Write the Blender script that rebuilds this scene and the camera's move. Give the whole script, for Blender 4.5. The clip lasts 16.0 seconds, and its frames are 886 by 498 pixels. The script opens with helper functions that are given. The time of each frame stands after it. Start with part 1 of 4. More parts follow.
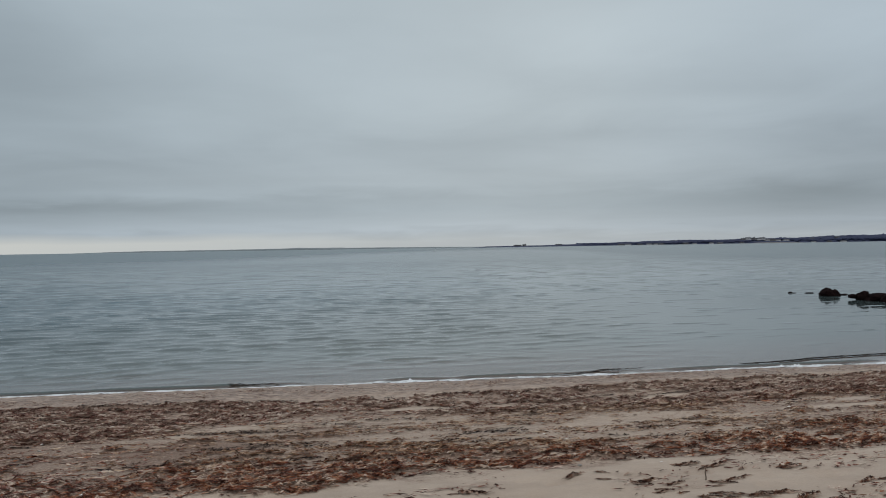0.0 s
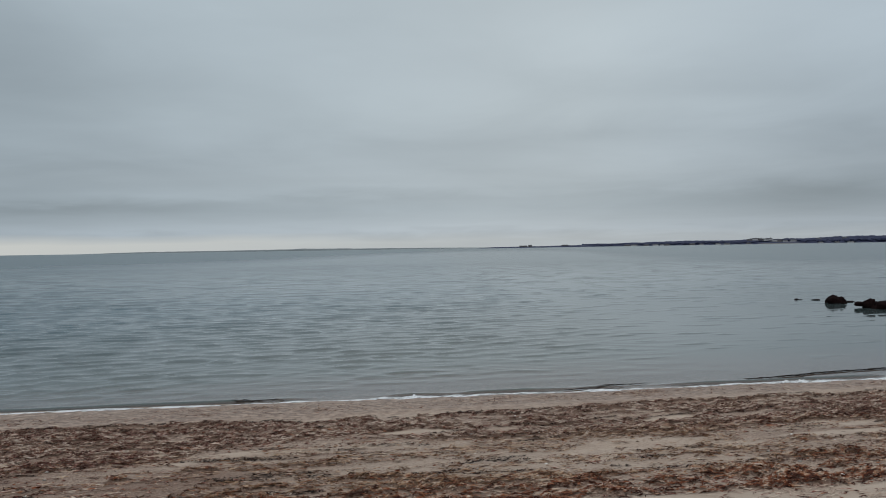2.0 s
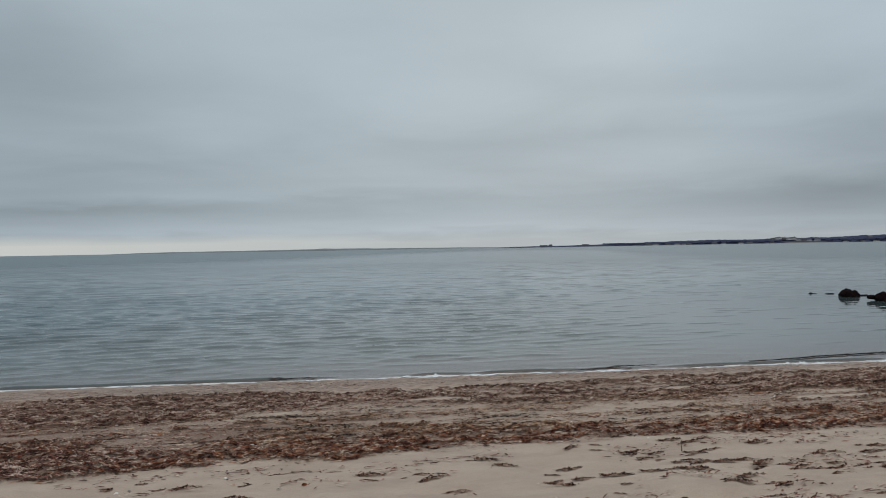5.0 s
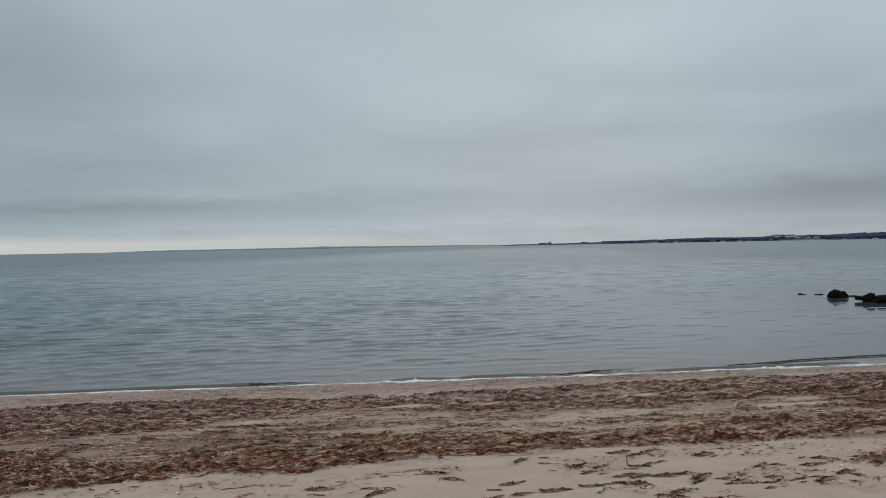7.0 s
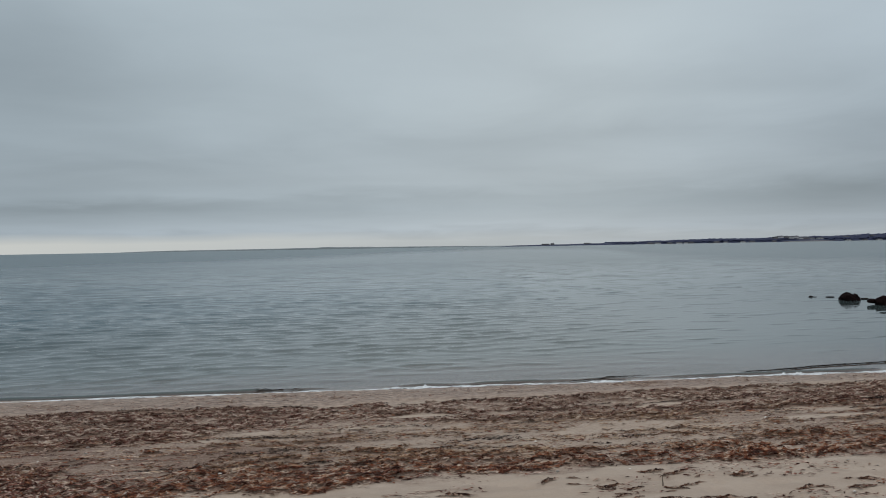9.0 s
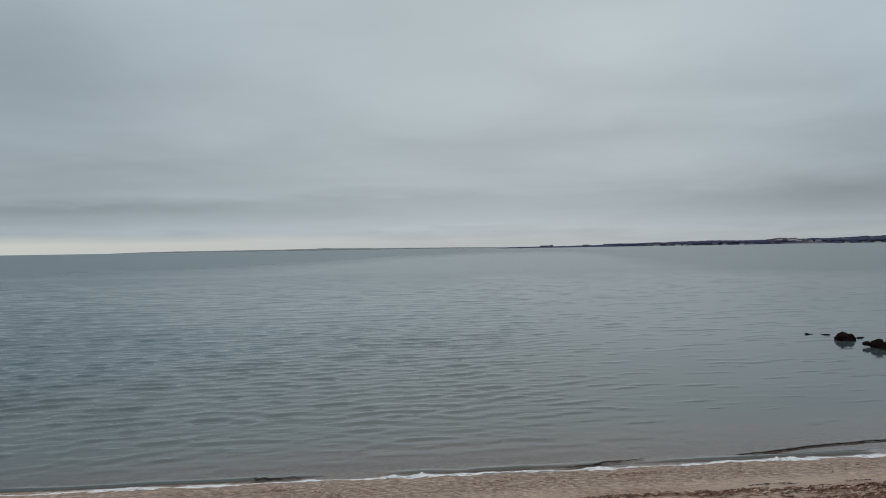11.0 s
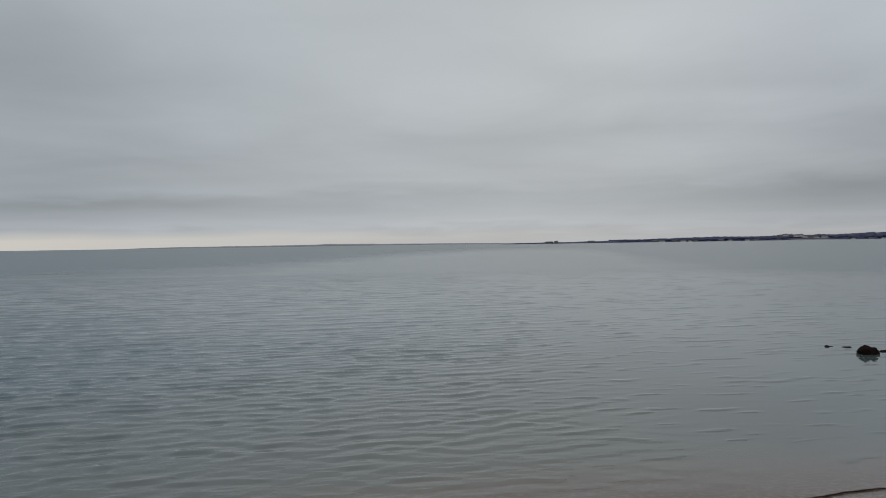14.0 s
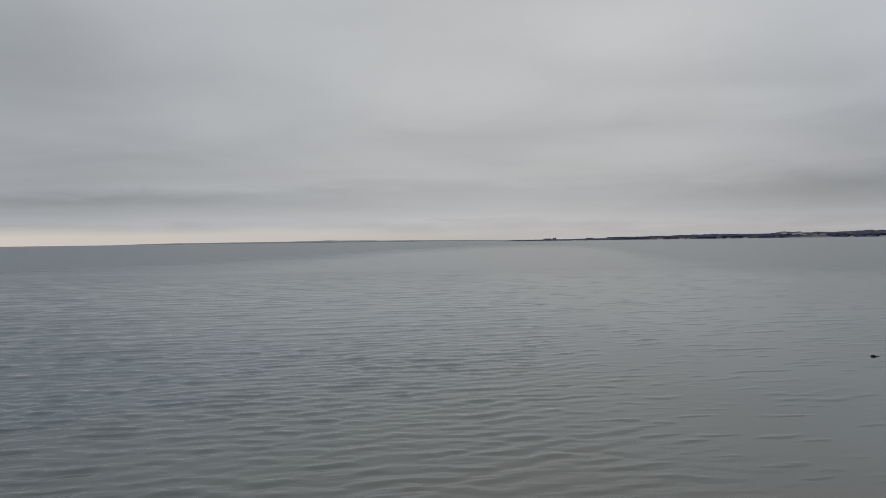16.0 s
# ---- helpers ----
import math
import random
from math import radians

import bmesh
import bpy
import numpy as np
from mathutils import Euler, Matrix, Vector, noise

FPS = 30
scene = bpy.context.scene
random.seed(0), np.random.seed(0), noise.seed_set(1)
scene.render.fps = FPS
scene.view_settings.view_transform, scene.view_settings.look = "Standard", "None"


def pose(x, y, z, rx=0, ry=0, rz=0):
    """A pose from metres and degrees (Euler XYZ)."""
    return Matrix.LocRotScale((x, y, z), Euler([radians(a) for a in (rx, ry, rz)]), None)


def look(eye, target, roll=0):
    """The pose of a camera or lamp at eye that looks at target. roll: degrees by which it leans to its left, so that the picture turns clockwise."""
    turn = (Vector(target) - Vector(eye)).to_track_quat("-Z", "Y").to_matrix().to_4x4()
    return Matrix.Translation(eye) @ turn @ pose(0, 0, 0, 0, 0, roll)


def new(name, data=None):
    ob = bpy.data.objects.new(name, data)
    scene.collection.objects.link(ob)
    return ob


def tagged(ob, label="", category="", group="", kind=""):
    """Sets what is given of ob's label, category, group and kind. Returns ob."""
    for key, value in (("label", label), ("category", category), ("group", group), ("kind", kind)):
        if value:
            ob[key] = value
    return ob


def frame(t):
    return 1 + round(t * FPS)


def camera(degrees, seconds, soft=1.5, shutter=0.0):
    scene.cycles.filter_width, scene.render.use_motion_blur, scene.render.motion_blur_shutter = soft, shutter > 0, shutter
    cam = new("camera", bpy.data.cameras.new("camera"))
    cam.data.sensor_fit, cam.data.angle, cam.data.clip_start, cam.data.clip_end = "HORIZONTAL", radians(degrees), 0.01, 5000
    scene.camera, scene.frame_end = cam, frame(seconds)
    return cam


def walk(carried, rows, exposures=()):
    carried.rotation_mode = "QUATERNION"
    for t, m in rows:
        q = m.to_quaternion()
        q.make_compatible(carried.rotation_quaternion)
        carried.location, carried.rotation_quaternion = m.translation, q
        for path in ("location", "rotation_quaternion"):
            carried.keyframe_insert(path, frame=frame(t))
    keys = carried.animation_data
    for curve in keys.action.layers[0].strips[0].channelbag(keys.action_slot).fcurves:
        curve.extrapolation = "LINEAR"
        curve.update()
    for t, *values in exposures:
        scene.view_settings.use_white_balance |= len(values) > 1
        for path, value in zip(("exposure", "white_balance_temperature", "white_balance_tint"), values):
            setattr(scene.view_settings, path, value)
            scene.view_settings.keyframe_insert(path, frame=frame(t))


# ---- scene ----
cam = camera(59.8, 16.0, soft=0.95)
# seconds, x, y, z, yaw, pitch, roll
PATH = [
    (0, -0.409, 1.160, 2.373, -1.853, -0.127, -0.911),
    (0.5, -0.376, 1.156, 2.433, -1.812, -0.123, -0.905),
    (1, -0.363, 1.152, 2.508, -1.707, -0.107, -0.883),
    (1.5, -0.366, 1.149, 2.585, -1.572, -0.070, -0.921),
    (2, -0.372, 1.134, 2.648, -1.418, -0.069, -0.915),
    (2.5, -0.385, 1.117, 2.669, -1.253, -0.051, -0.897),
    (3, -0.412, 1.067, 2.653, -0.677, -0.037, -0.891),
    (3.5, -0.536, 0.830, 2.598, -0.139, -0.088, -0.975),
    (4, -0.573, 0.526, 2.515, 0.015, -0.084, -0.949),
    (4.5, -0.529, 0.241, 2.441, 0.094, -0.064, -0.996),
    (4.7, -0.474, 0.170, 2.434, 0.090, -0.060, -1.000),
    (6.8, -0.004, 0.040, 2.606, -0.039, -0.190, -1.067),
    (7, 0.001, 0.000, 2.596, 0.010, -0.225, -1.067),
    (7.5, -0.041, 0.277, 2.549, -0.424, -0.189, -1.014),
    (8, -0.088, 0.489, 2.610, 0.118, -0.182, -1.027),
    (8.2, -0.095, 0.440, 2.602, 0.300, -0.184, -1.030),
    (10.3, -0.245, 0.330, 3.235, 0.010, -0.090, -0.950),
    (10.5, -0.248, 0.290, 3.632, 0.000, -0.080, -0.955),
    (11, -0.080, 0.234, 4.322, 0.134, -0.097, -0.924),
    (11.5, -0.057, 0.171, 4.527, 0.155, -0.103, -0.938),
    (12, 0.093, 0.316, 4.562, -0.001, -0.193, -0.871),
    (12.5, 0.149, 0.837, 4.565, -0.256, -0.197, -0.881),
    (13, 0.195, 1.765, 4.726, -0.124, -0.261, -0.881),
    (13.5, 0.227, 2.199, 4.841, 0.522, -0.319, -0.872),
    (14, 0.032, 1.805, 4.856, 0.498, -0.408, -0.877),
    (14.5, -0.328, 1.686, 4.787, 0.415, -0.356, -0.806),
    (15, -0.480, 2.290, 4.764, 0.505, -0.391, -0.742),
    (15.5, -0.546, 3.363, 4.872, 0.497, -0.473, -0.804),
    (16, -0.610, 4.627, 4.996, 0.351, -0.653, -0.747),
]


def heading(x, y, z, yaw, pitch, roll):
    a, b = radians(yaw), radians(pitch)
    ahead = Vector((-math.sin(a) * math.cos(b), math.cos(a) * math.cos(b), math.sin(b)))
    eye = Vector((x, y, z))
    return look(eye, eye + ahead, roll)


walk(cam, [(t, heading(*p)) for t, *p in PATH], exposures=[
    (0.0, 0.0, 6530, 11.5), (8.0, 0.0, 6530, 11.5), (10.5, 0.0, 6580, 11.0), (11.5, 0.0, 6720, 12.5), (13.0, 0.0, 6850, 14.5), (14.5, 0.0, 7050, 18), (16.0, 0.0, 7260, 20.4)])

# ---------------------------------------------------------------- sky and sun
world = bpy.data.worlds.new("overcast_sky")
scene.world = world
world.use_nodes = True


class Nodes:
    """Short hand for a node tree: each call makes a node, links what is given, and returns its first output."""

    def __init__(self, tree):
        self.tree = tree
        tree.nodes.clear()

    def put(self, kind, sockets=(), out=0):
        n = self.tree.nodes.new(kind)
        return self.join(n, sockets, out)

    def join(self, n, sockets, out=0):
        for k, v in dict(sockets).items():
            s = n.inputs[k]
            if isinstance(v, bpy.types.NodeSocket):
                self.tree.links.new(v, s)
            elif hasattr(v, "__len__") and len(v) == 3 and s.type == "RGBA":
                s.default_value = (*v, 1)
            else:
                s.default_value = v
        return n.outputs[out] if len(n.outputs) else None

    def math(self, op, a, b=0.0, c=0.0, clamp=False):
        n = self.tree.nodes.new("ShaderNodeMath")
        n.operation, n.use_clamp = op, clamp
        return self.join(n, {0: a, 1: b, 2: c})

    def mix(self, fac, a, b, blend="MIX"):
        n = self.tree.nodes.new("ShaderNodeMix")
        n.data_type, n.blend_type = "RGBA", blend
        return self.join(n, {0: fac, 6: a, 7: b}, 2)

    def ramp(self, fac, stops, smooth=False):
        n = self.tree.nodes.new("ShaderNodeValToRGB")
        e = n.color_ramp.elements
        n.color_ramp.interpolation = "EASE" if smooth else "LINEAR"
        while len(e) < len(stops):
            e.new(0.5)
        for k, (p, c) in zip(e, stops):
            k.position = p
            k.color = (*c, 1) if hasattr(c, "__len__") else (c, c, c, 1)
        self.tree.links.new(fac, n.inputs[0])
        return n.outputs[0]

    def noise(self, vec, scale, detail=3.0, rough=0.55, distort=0.0, out=0):
        return self.put("ShaderNodeTexNoise", {"Vector": vec, "Scale": scale, "Detail": detail, "Roughness": rough, "Distortion": distort}, out=out)

    def stretch(self, vec, sx, sy, sz, move=(0, 0, 0)):
        return self.put("ShaderNodeMapping", {"Vector": vec, "Scale": (sx, sy, sz), "Location": move})

    def remap(self, v, a, b, c, d):
        return self.put("ShaderNodeMapRange", {0: v, 1: a, 2: b, 3: c, 4: d})


CLOUDS = [
    (-0.52, 0.25, 0.22, 0.10, -0.20), (-0.66, 0.15, 0.26, 0.25, -0.12), (-0.50, 0.056, 0.22, 0.010, -0.17),
    (-0.42, 0.075, 0.25, 0.006, 0.05), (-0.46, 0.110, 0.22, 0.016, -0.06), (-0.30, 0.030, 0.32, 0.008, 0.06),
    (-0.02, 0.20, 0.16, 0.030, 0.06), (-0.08, 0.083, 0.12, 0.006, 0.06), (0.02, 0.063, 0.25, 0.006, -0.05), (0.05, 0.135, 0.20, 0.018, -0.07),
    (0.24, 0.26, 0.18, 0.05, 0.10), (0.36, 0.180, 0.14, 0.012, 0.07), (0.30, 0.145, 0.20, 0.010, -0.05), (0.45, 0.30, 0.30, 0.06, 0.06),
    (0.52, 0.060, 0.24, 0.022, -0.17), (0.64, 0.13, 0.20, 0.08, -0.19), (0.26, 0.026, 0.36, 0.010, 0.10), (0.05, 0.05, 0.13, 0.040, 0.05), (0.50, 0.05, 0.16, 0.14, -0.07),
]


def build_sky():
    n = Nodes(world.node_tree)
    d = n.put("ShaderNodeTexCoord", out=0)
    x, y, z = (n.put("ShaderNodeSeparateXYZ", {0: d}, out=k) for k in range(3))
    up = n.math("MAXIMUM", z, 0.0)
    # a flat cloud deck overhead, closing up towards the horizon
    deep = n.math("ADD", up, 0.08)
    px, py = n.math("DIVIDE", x, deep), n.math("DIVIDE", y, deep)
    deck = n.put("ShaderNodeCombineXYZ", {0: px, 1: py, 2: 0.0})
    big = n.noise(n.stretch(deck, 0.30, 0.32, 1, (3.1, 1.7, 0)), 1.0, 3.0, 0.5, 0.3)
    mid = n.noise(n.stretch(deck, 0.95, 0.75, 1, (0.4, 5.2, 0)), 1.0, 4.0, 0.55, 0.5)
    fine = n.noise(n.stretch(deck, 1.4, 2.2, 1), 1.0, 4.0, 0.6, 0.4)
    soft = n.math("MULTIPLY_ADD", big, 0.56, n.math("MULTIPLY_ADD", mid, 0.34, n.math("MULTIPLY", fine, 0.10)))
    cloud = n.remap(soft, 0.37, 0.63, 0.915, 1.09)
    # broad lighter and darker swells of the deck over the bay: sideways, height, half-widths, strength
    side, rise = n.math("DIVIDE", x, n.math("MAXIMUM", y, 0.05)), n.math("DIVIDE", z, n.math("MAXIMUM", y, 0.05))
    wob = n.math("MULTIPLY", n.math("SUBTRACT", mid, 0.5), 0.035)
    rise = n.math("ADD", rise, wob)
    side = n.math("MULTIPLY_ADD", n.math("SUBTRACT", big, 0.5), 0.25, side)
    for cx, cy, rx, ry, k in CLOUDS:
        a, b = n.math("DIVIDE", n.math("SUBTRACT", side, cx), rx), n.math("DIVIDE", n.math("SUBTRACT", rise, cy), ry)
        far = n.math("MULTIPLY_ADD", a, a, n.math("MULTIPLY", b, b))
        cloud = n.math("MULTIPLY_ADD", n.math("POWER", 2.718, n.math("MULTIPLY", far, -1.0)), k, cloud)
    tone = n.ramp(up, [(0.0, (0.348, 0.396, 0.430)), (0.022, (0.348, 0.398, 0.434)), (0.05, (0.325, 0.377, 0.412)), (0.09, (0.374, 0.424, 0.450)), (0.17, (0.406, 0.462, 0.481)), (0.31, (0.416, 0.476, 0.496)), (0.6, (0.58, 0.63, 0.66)), (1.0, (0.76, 0.80, 0.83))])
    grey = n.mix(1.0, tone, n.put("ShaderNodeCombineColor", {0: cloud, 1: cloud, 2: cloud}), "MULTIPLY")
    cool = n.mix(n.remap(x, -0.5, 0.1, 1.0, 0.0), (1.0, 1.0, 1.0), (0.932, 0.980, 1.024))
    cool = n.mix(n.remap(x, 0.2, 0.5, 0.0, 1.0), cool, (0.958, 0.986, 1.026))
    grey = n.mix(1.0, grey, cool, "MULTIPLY")
    # the clear strip under the deck, brighter and creamier out to sea
    edge = n.math("ADD", up, n.math("MULTIPLY", n.math("SUBTRACT", n.noise(n.stretch(d, 5.0, 5.0, 30.0), 1.0, 2.0), 0.5), 0.010))
    strip = n.remap(edge, 0.010, 0.022, 1.0, 0.0)
    west = n.remap(x, -0.55, 0.22, 1.0, 0.2)
    sky = n.mix(n.math("MULTIPLY", strip, west, clamp=True), grey, (0.545, 0.568, 0.545))
    high = n.tree.nodes.new("ShaderNodeTexSky")
    high.sky_type, high.sun_disc, high.sun_elevation, high.sun_rotation = "NISHITA", False, radians(42), radians(200)
    whole = n.mix(0.008, sky, high.outputs[0])
    bg = n.put("ShaderNodeBackground", {"Color": whole, "Strength": 1.0})
    n.put("ShaderNodeOutputWorld", {"Surface": bg})


build_sky()
sun = new("sun", bpy.data.lights.new("sun", "SUN"))
sun.data.energy, sun.data.angle, sun.data.color = 0.6, radians(25), (1.0, 0.97, 0.93)
sun.matrix_world = look((0, 0, 50), (6, 22, 20))

# ---------------------------------------------------------------- shared shapes
TURN = radians(8.592)
SLOPE = 0.0904
SHORE = Matrix.Translation((-2.230, 14.761, 0)) @ Matrix.Rotation(TURN, 4, "Z")
# In the shore's own axes u runs along the waterline, w out to sea, v = -w inland.


def lattice(seed):
    return np.random.default_rng(seed).random((256, 256))


LATTICES = {}


def vnoise(x, y, seed=0):
    """Smooth value noise, 0 to 1, for arrays."""
    if seed not in LATTICES:
        LATTICES[seed] = lattice(seed + 11)
    g = LATTICES[seed]
    x, y = np.asarray(x, float), np.asarray(y, float)
    i, j = np.floor(x).astype(int), np.floor(y).astype(int)
    a, b = x - i, y - j
    a, b = a * a * (3 - 2 * a), b * b * (3 - 2 * b)
    i0, i1, j0, j1 = i % 256, (i + 1) % 256, j % 256, (j + 1) % 256
    return (g[i0, j0] * (1 - a) + g[i1, j0] * a) * (1 - b) + (g[i0, j1] * (1 - a) + g[i1, j1] * a) * b


def fnoise(x, y, seed=0, octaves=4):
    total, size, norm = 0.0, 1.0, 0.0
    for o in range(octaves):
        total = total + size * vnoise(x * 2**o + 7.3 * o, y * 2**o + 3.1 * o, seed + o)
        norm, size = norm + size, size * 0.5
    return total / norm


def smooth(x, a, b):
    t = np.clip((np.asarray(x, float) - a) / (b - a), 0, 1)
    return t * t * (3 - 2 * t)


def mesh_of(name, verts, faces, material, polish=True):
    """A mesh from arrays; faces is one array of triangles or quads."""
    me = bpy.data.meshes.new(name)
    verts, faces = np.asarray(verts, np.float32), np.asarray(faces, np.int32)
    k = faces.shape[1]
    me.vertices.add(len(verts))
    me.vertices.foreach_set("co", verts.ravel())
    me.loops.add(faces.size)
    me.loops.foreach_set("vertex_index", faces.ravel())
    me.polygons.add(len(faces))
    me.polygons.foreach_set("loop_start", np.arange(0, faces.size, k, dtype=np.int32))
    me.update(calc_edges=True)
    me.validate()
    me.polygons.foreach_set("use_smooth", np.full(len(me.polygons), polish))
    me.materials.append(material)
    return me


def grid_faces(nu, nv):
    i = np.arange(nu - 1)[:, None] * nv + np.arange(nv - 1)[None]
    return np.stack([i, i + nv, i + nv + 1, i + 1], -1).reshape(-1, 4)


def spread(lo, hi, step, far_lo, far_hi, growth=1.16):
    """Even steps between lo and hi, then growing ones out to the far ends."""
    mid = list(np.arange(lo, hi + step / 2, step))
    for end, sign in ((far_hi, 1), (far_lo, -1)):
        s, at = step, mid[-1] if sign > 0 else mid[0]
        more = []
        while abs(at) < abs(end):
            s *= growth
            at += sign * s
            more.append(at)
        mid = mid + more if sign > 0 else more[::-1] + mid
    return np.array(mid)


def part(name, bm, material, parent=None, label=""):
    me = bpy.data.meshes.new(name)
    bm.to_mesh(me)
    bm.free()
    me.materials.append(material)
    ob = new(name, me)
    if parent is not None:
        ob.parent = parent
    return tagged(ob, label)


# ---------------------------------------------------------------- materials
def material(name):
    m = bpy.data.materials.new(name)
    m.use_nodes = True
    return m, Nodes(m.node_tree)


def surface(n, color, rough, normal=None, spec=0.5, **more):
    s = {"Base Color": color, "Roughness": rough, "Specular IOR Level": spec, **more}
    if normal is not None:
        s["Normal"] = normal
    n.put("ShaderNodeOutputMaterial", {"Surface": n.put("ShaderNodeBsdfPrincipled", s)})


def sand_material():
    m, n = material("beach_sand")
    p = n.put("ShaderNodeTexCoord", out=3)
    w = n.put("ShaderNodeSeparateXYZ", {0: p}, out=1)
    kept = n.tree.nodes.new("ShaderNodeAttribute")
    kept.attribute_name = "litter"
    litter = kept.outputs[2]
    grain = n.noise(p, 420.0, 3.0, 0.7)
    speck = n.noise(p, 95.0, 3.0, 0.7)
    patch = n.noise(n.stretch(p, 0.8, 2.2, 1), 1.3, 4.0, 0.6)
    dry = n.mix(n.remap(patch, 0.3, 0.7, 0.0, 1.0), (0.440, 0.340, 0.262), (0.505, 0.405, 0.322))
    dry = n.mix(n.remap(grain, 0.35, 0.7, 0.0, 0.35), dry, (0.26, 0.21, 0.16))
    dry = n.mix(n.remap(speck, 0.50, 0.68, 0.0, 0.35), dry, (0.25, 0.195, 0.155))
    damp = n.noise(n.stretch(p, 1.6, 2.6, 1, (4, 2, 0)), 1.0, 5.0, 0.68)
    dry = n.mix(n.remap(damp, 0.44, 0.68, 0.0, 0.42), dry, (0.27, 0.205, 0.16))
    # crumbled weed lying in the sand
    crumb = n.noise(n.stretch(p, 26.0, 60.0, 30.0), 1.0, 4.0, 0.7)
    bits = n.noise(n.stretch(p, 70.0, 130.0, 60.0), 1.0, 3.0, 0.7)
    share = n.math("SUBTRACT", n.math("MULTIPLY_ADD", litter, 0.55, n.math("MULTIPLY_ADD", crumb, 0.6, n.math("MULTIPLY", bits, 0.4))), 0.645)
    share = n.math("MULTIPLY", share, 6.0, clamp=True)
    weed = n.ramp(n.noise(p, 60.0, 2.0), [(0.3, (0.060, 0.034, 0.024)), (0.5, (0.16, 0.092, 0.064)), (0.7, (0.28, 0.19, 0.14))])
    color = n.mix(n.math("MULTIPLY", share, 0.85), dry, weed)
    # wet towards the water
    wet = n.remap(n.math("ADD", w, n.math("MULTIPLY", n.noise(n.stretch(p, 0.6, 1.5, 1), 1.0, 3.0), 0.9)), -2.35, -1.35, 0.0, 1.0)
    coarse = n.noise(n.stretch(p, 9.0, 8.0, 1), 1.0, 5.0, 0.75)
    shingle = n.mix(n.remap(coarse, 0.42, 0.58, 0.0, 1.0), (0.165, 0.105, 0.076), (0.57, 0.43, 0.325))
    color = n.mix(n.math("MULTIPLY", wet, 0.8), color, shingle)
    color = n.mix(n.math("MULTIPLY", wet, 0.16), color, (0.15, 0.105, 0.082), "MIX")
    blotch = n.noise(n.stretch(p, 5.0, 8.0, 1), 1.0, 5.0, 0.74)
    stain = n.math("MULTIPLY", n.remap(blotch, 0.44, 0.57, 0.0, 0.80), n.remap(w, -2.2, -1.6, 0.0, 1.0))
    color = n.mix(stain, color, n.mix(n.remap(bits, 0.4, 0.6, 0.0, 1.0), (0.070, 0.042, 0.030), (0.22, 0.14, 0.095)))
    relief = n.math("MULTIPLY_ADD", n.noise(n.stretch(p, 7.0, 11.0, 1), 1.0, 3.0, 0.6), 1.5, n.math("MULTIPLY_ADD", crumb, 0.5, n.math("MULTIPLY_ADD", speck, 0.35, n.math("MULTIPLY", grain, 0.15))))
    bump = n.put("ShaderNodeBump", {"Height": relief, "Strength": 0.55, "Distance": 0.012})
    surface(n, color, n.remap(wet, 0.0, 1.0, 0.92, 0.55), bump, 0.3)
    return m


def weed_material(name, stops, rough=0.75):
    m, n = material(name)
    r = n.put("ShaderNodeNewGeometry", out=8)
    p = n.put("ShaderNodeTexCoord", out=3)
    tone = n.noise(n.stretch(p, 1.6, 4.5, 1), 1.0, 4.0, 0.6)
    tuft = n.noise(n.stretch(p, 9.0, 17.0, 1), 1.0, 2.0, 0.5)
    tone = n.math("MULTIPLY_ADD", n.math("SUBTRACT", tuft, 0.5), 2.3, tone)
    tint = n.math("MULTIPLY_ADD", n.math("SUBTRACT", tone, 0.5), 1.9, n.math("MULTIPLY_ADD", r, 0.50, 0.20), clamp=True)
    color = n.ramp(tint, stops)
    surface(n, color, rough, n.put("ShaderNodeBump", {"Height": n.noise(p, 300.0, 2.0), "Strength": 0.4, "Distance": 0.002}), 0.08)
    return m


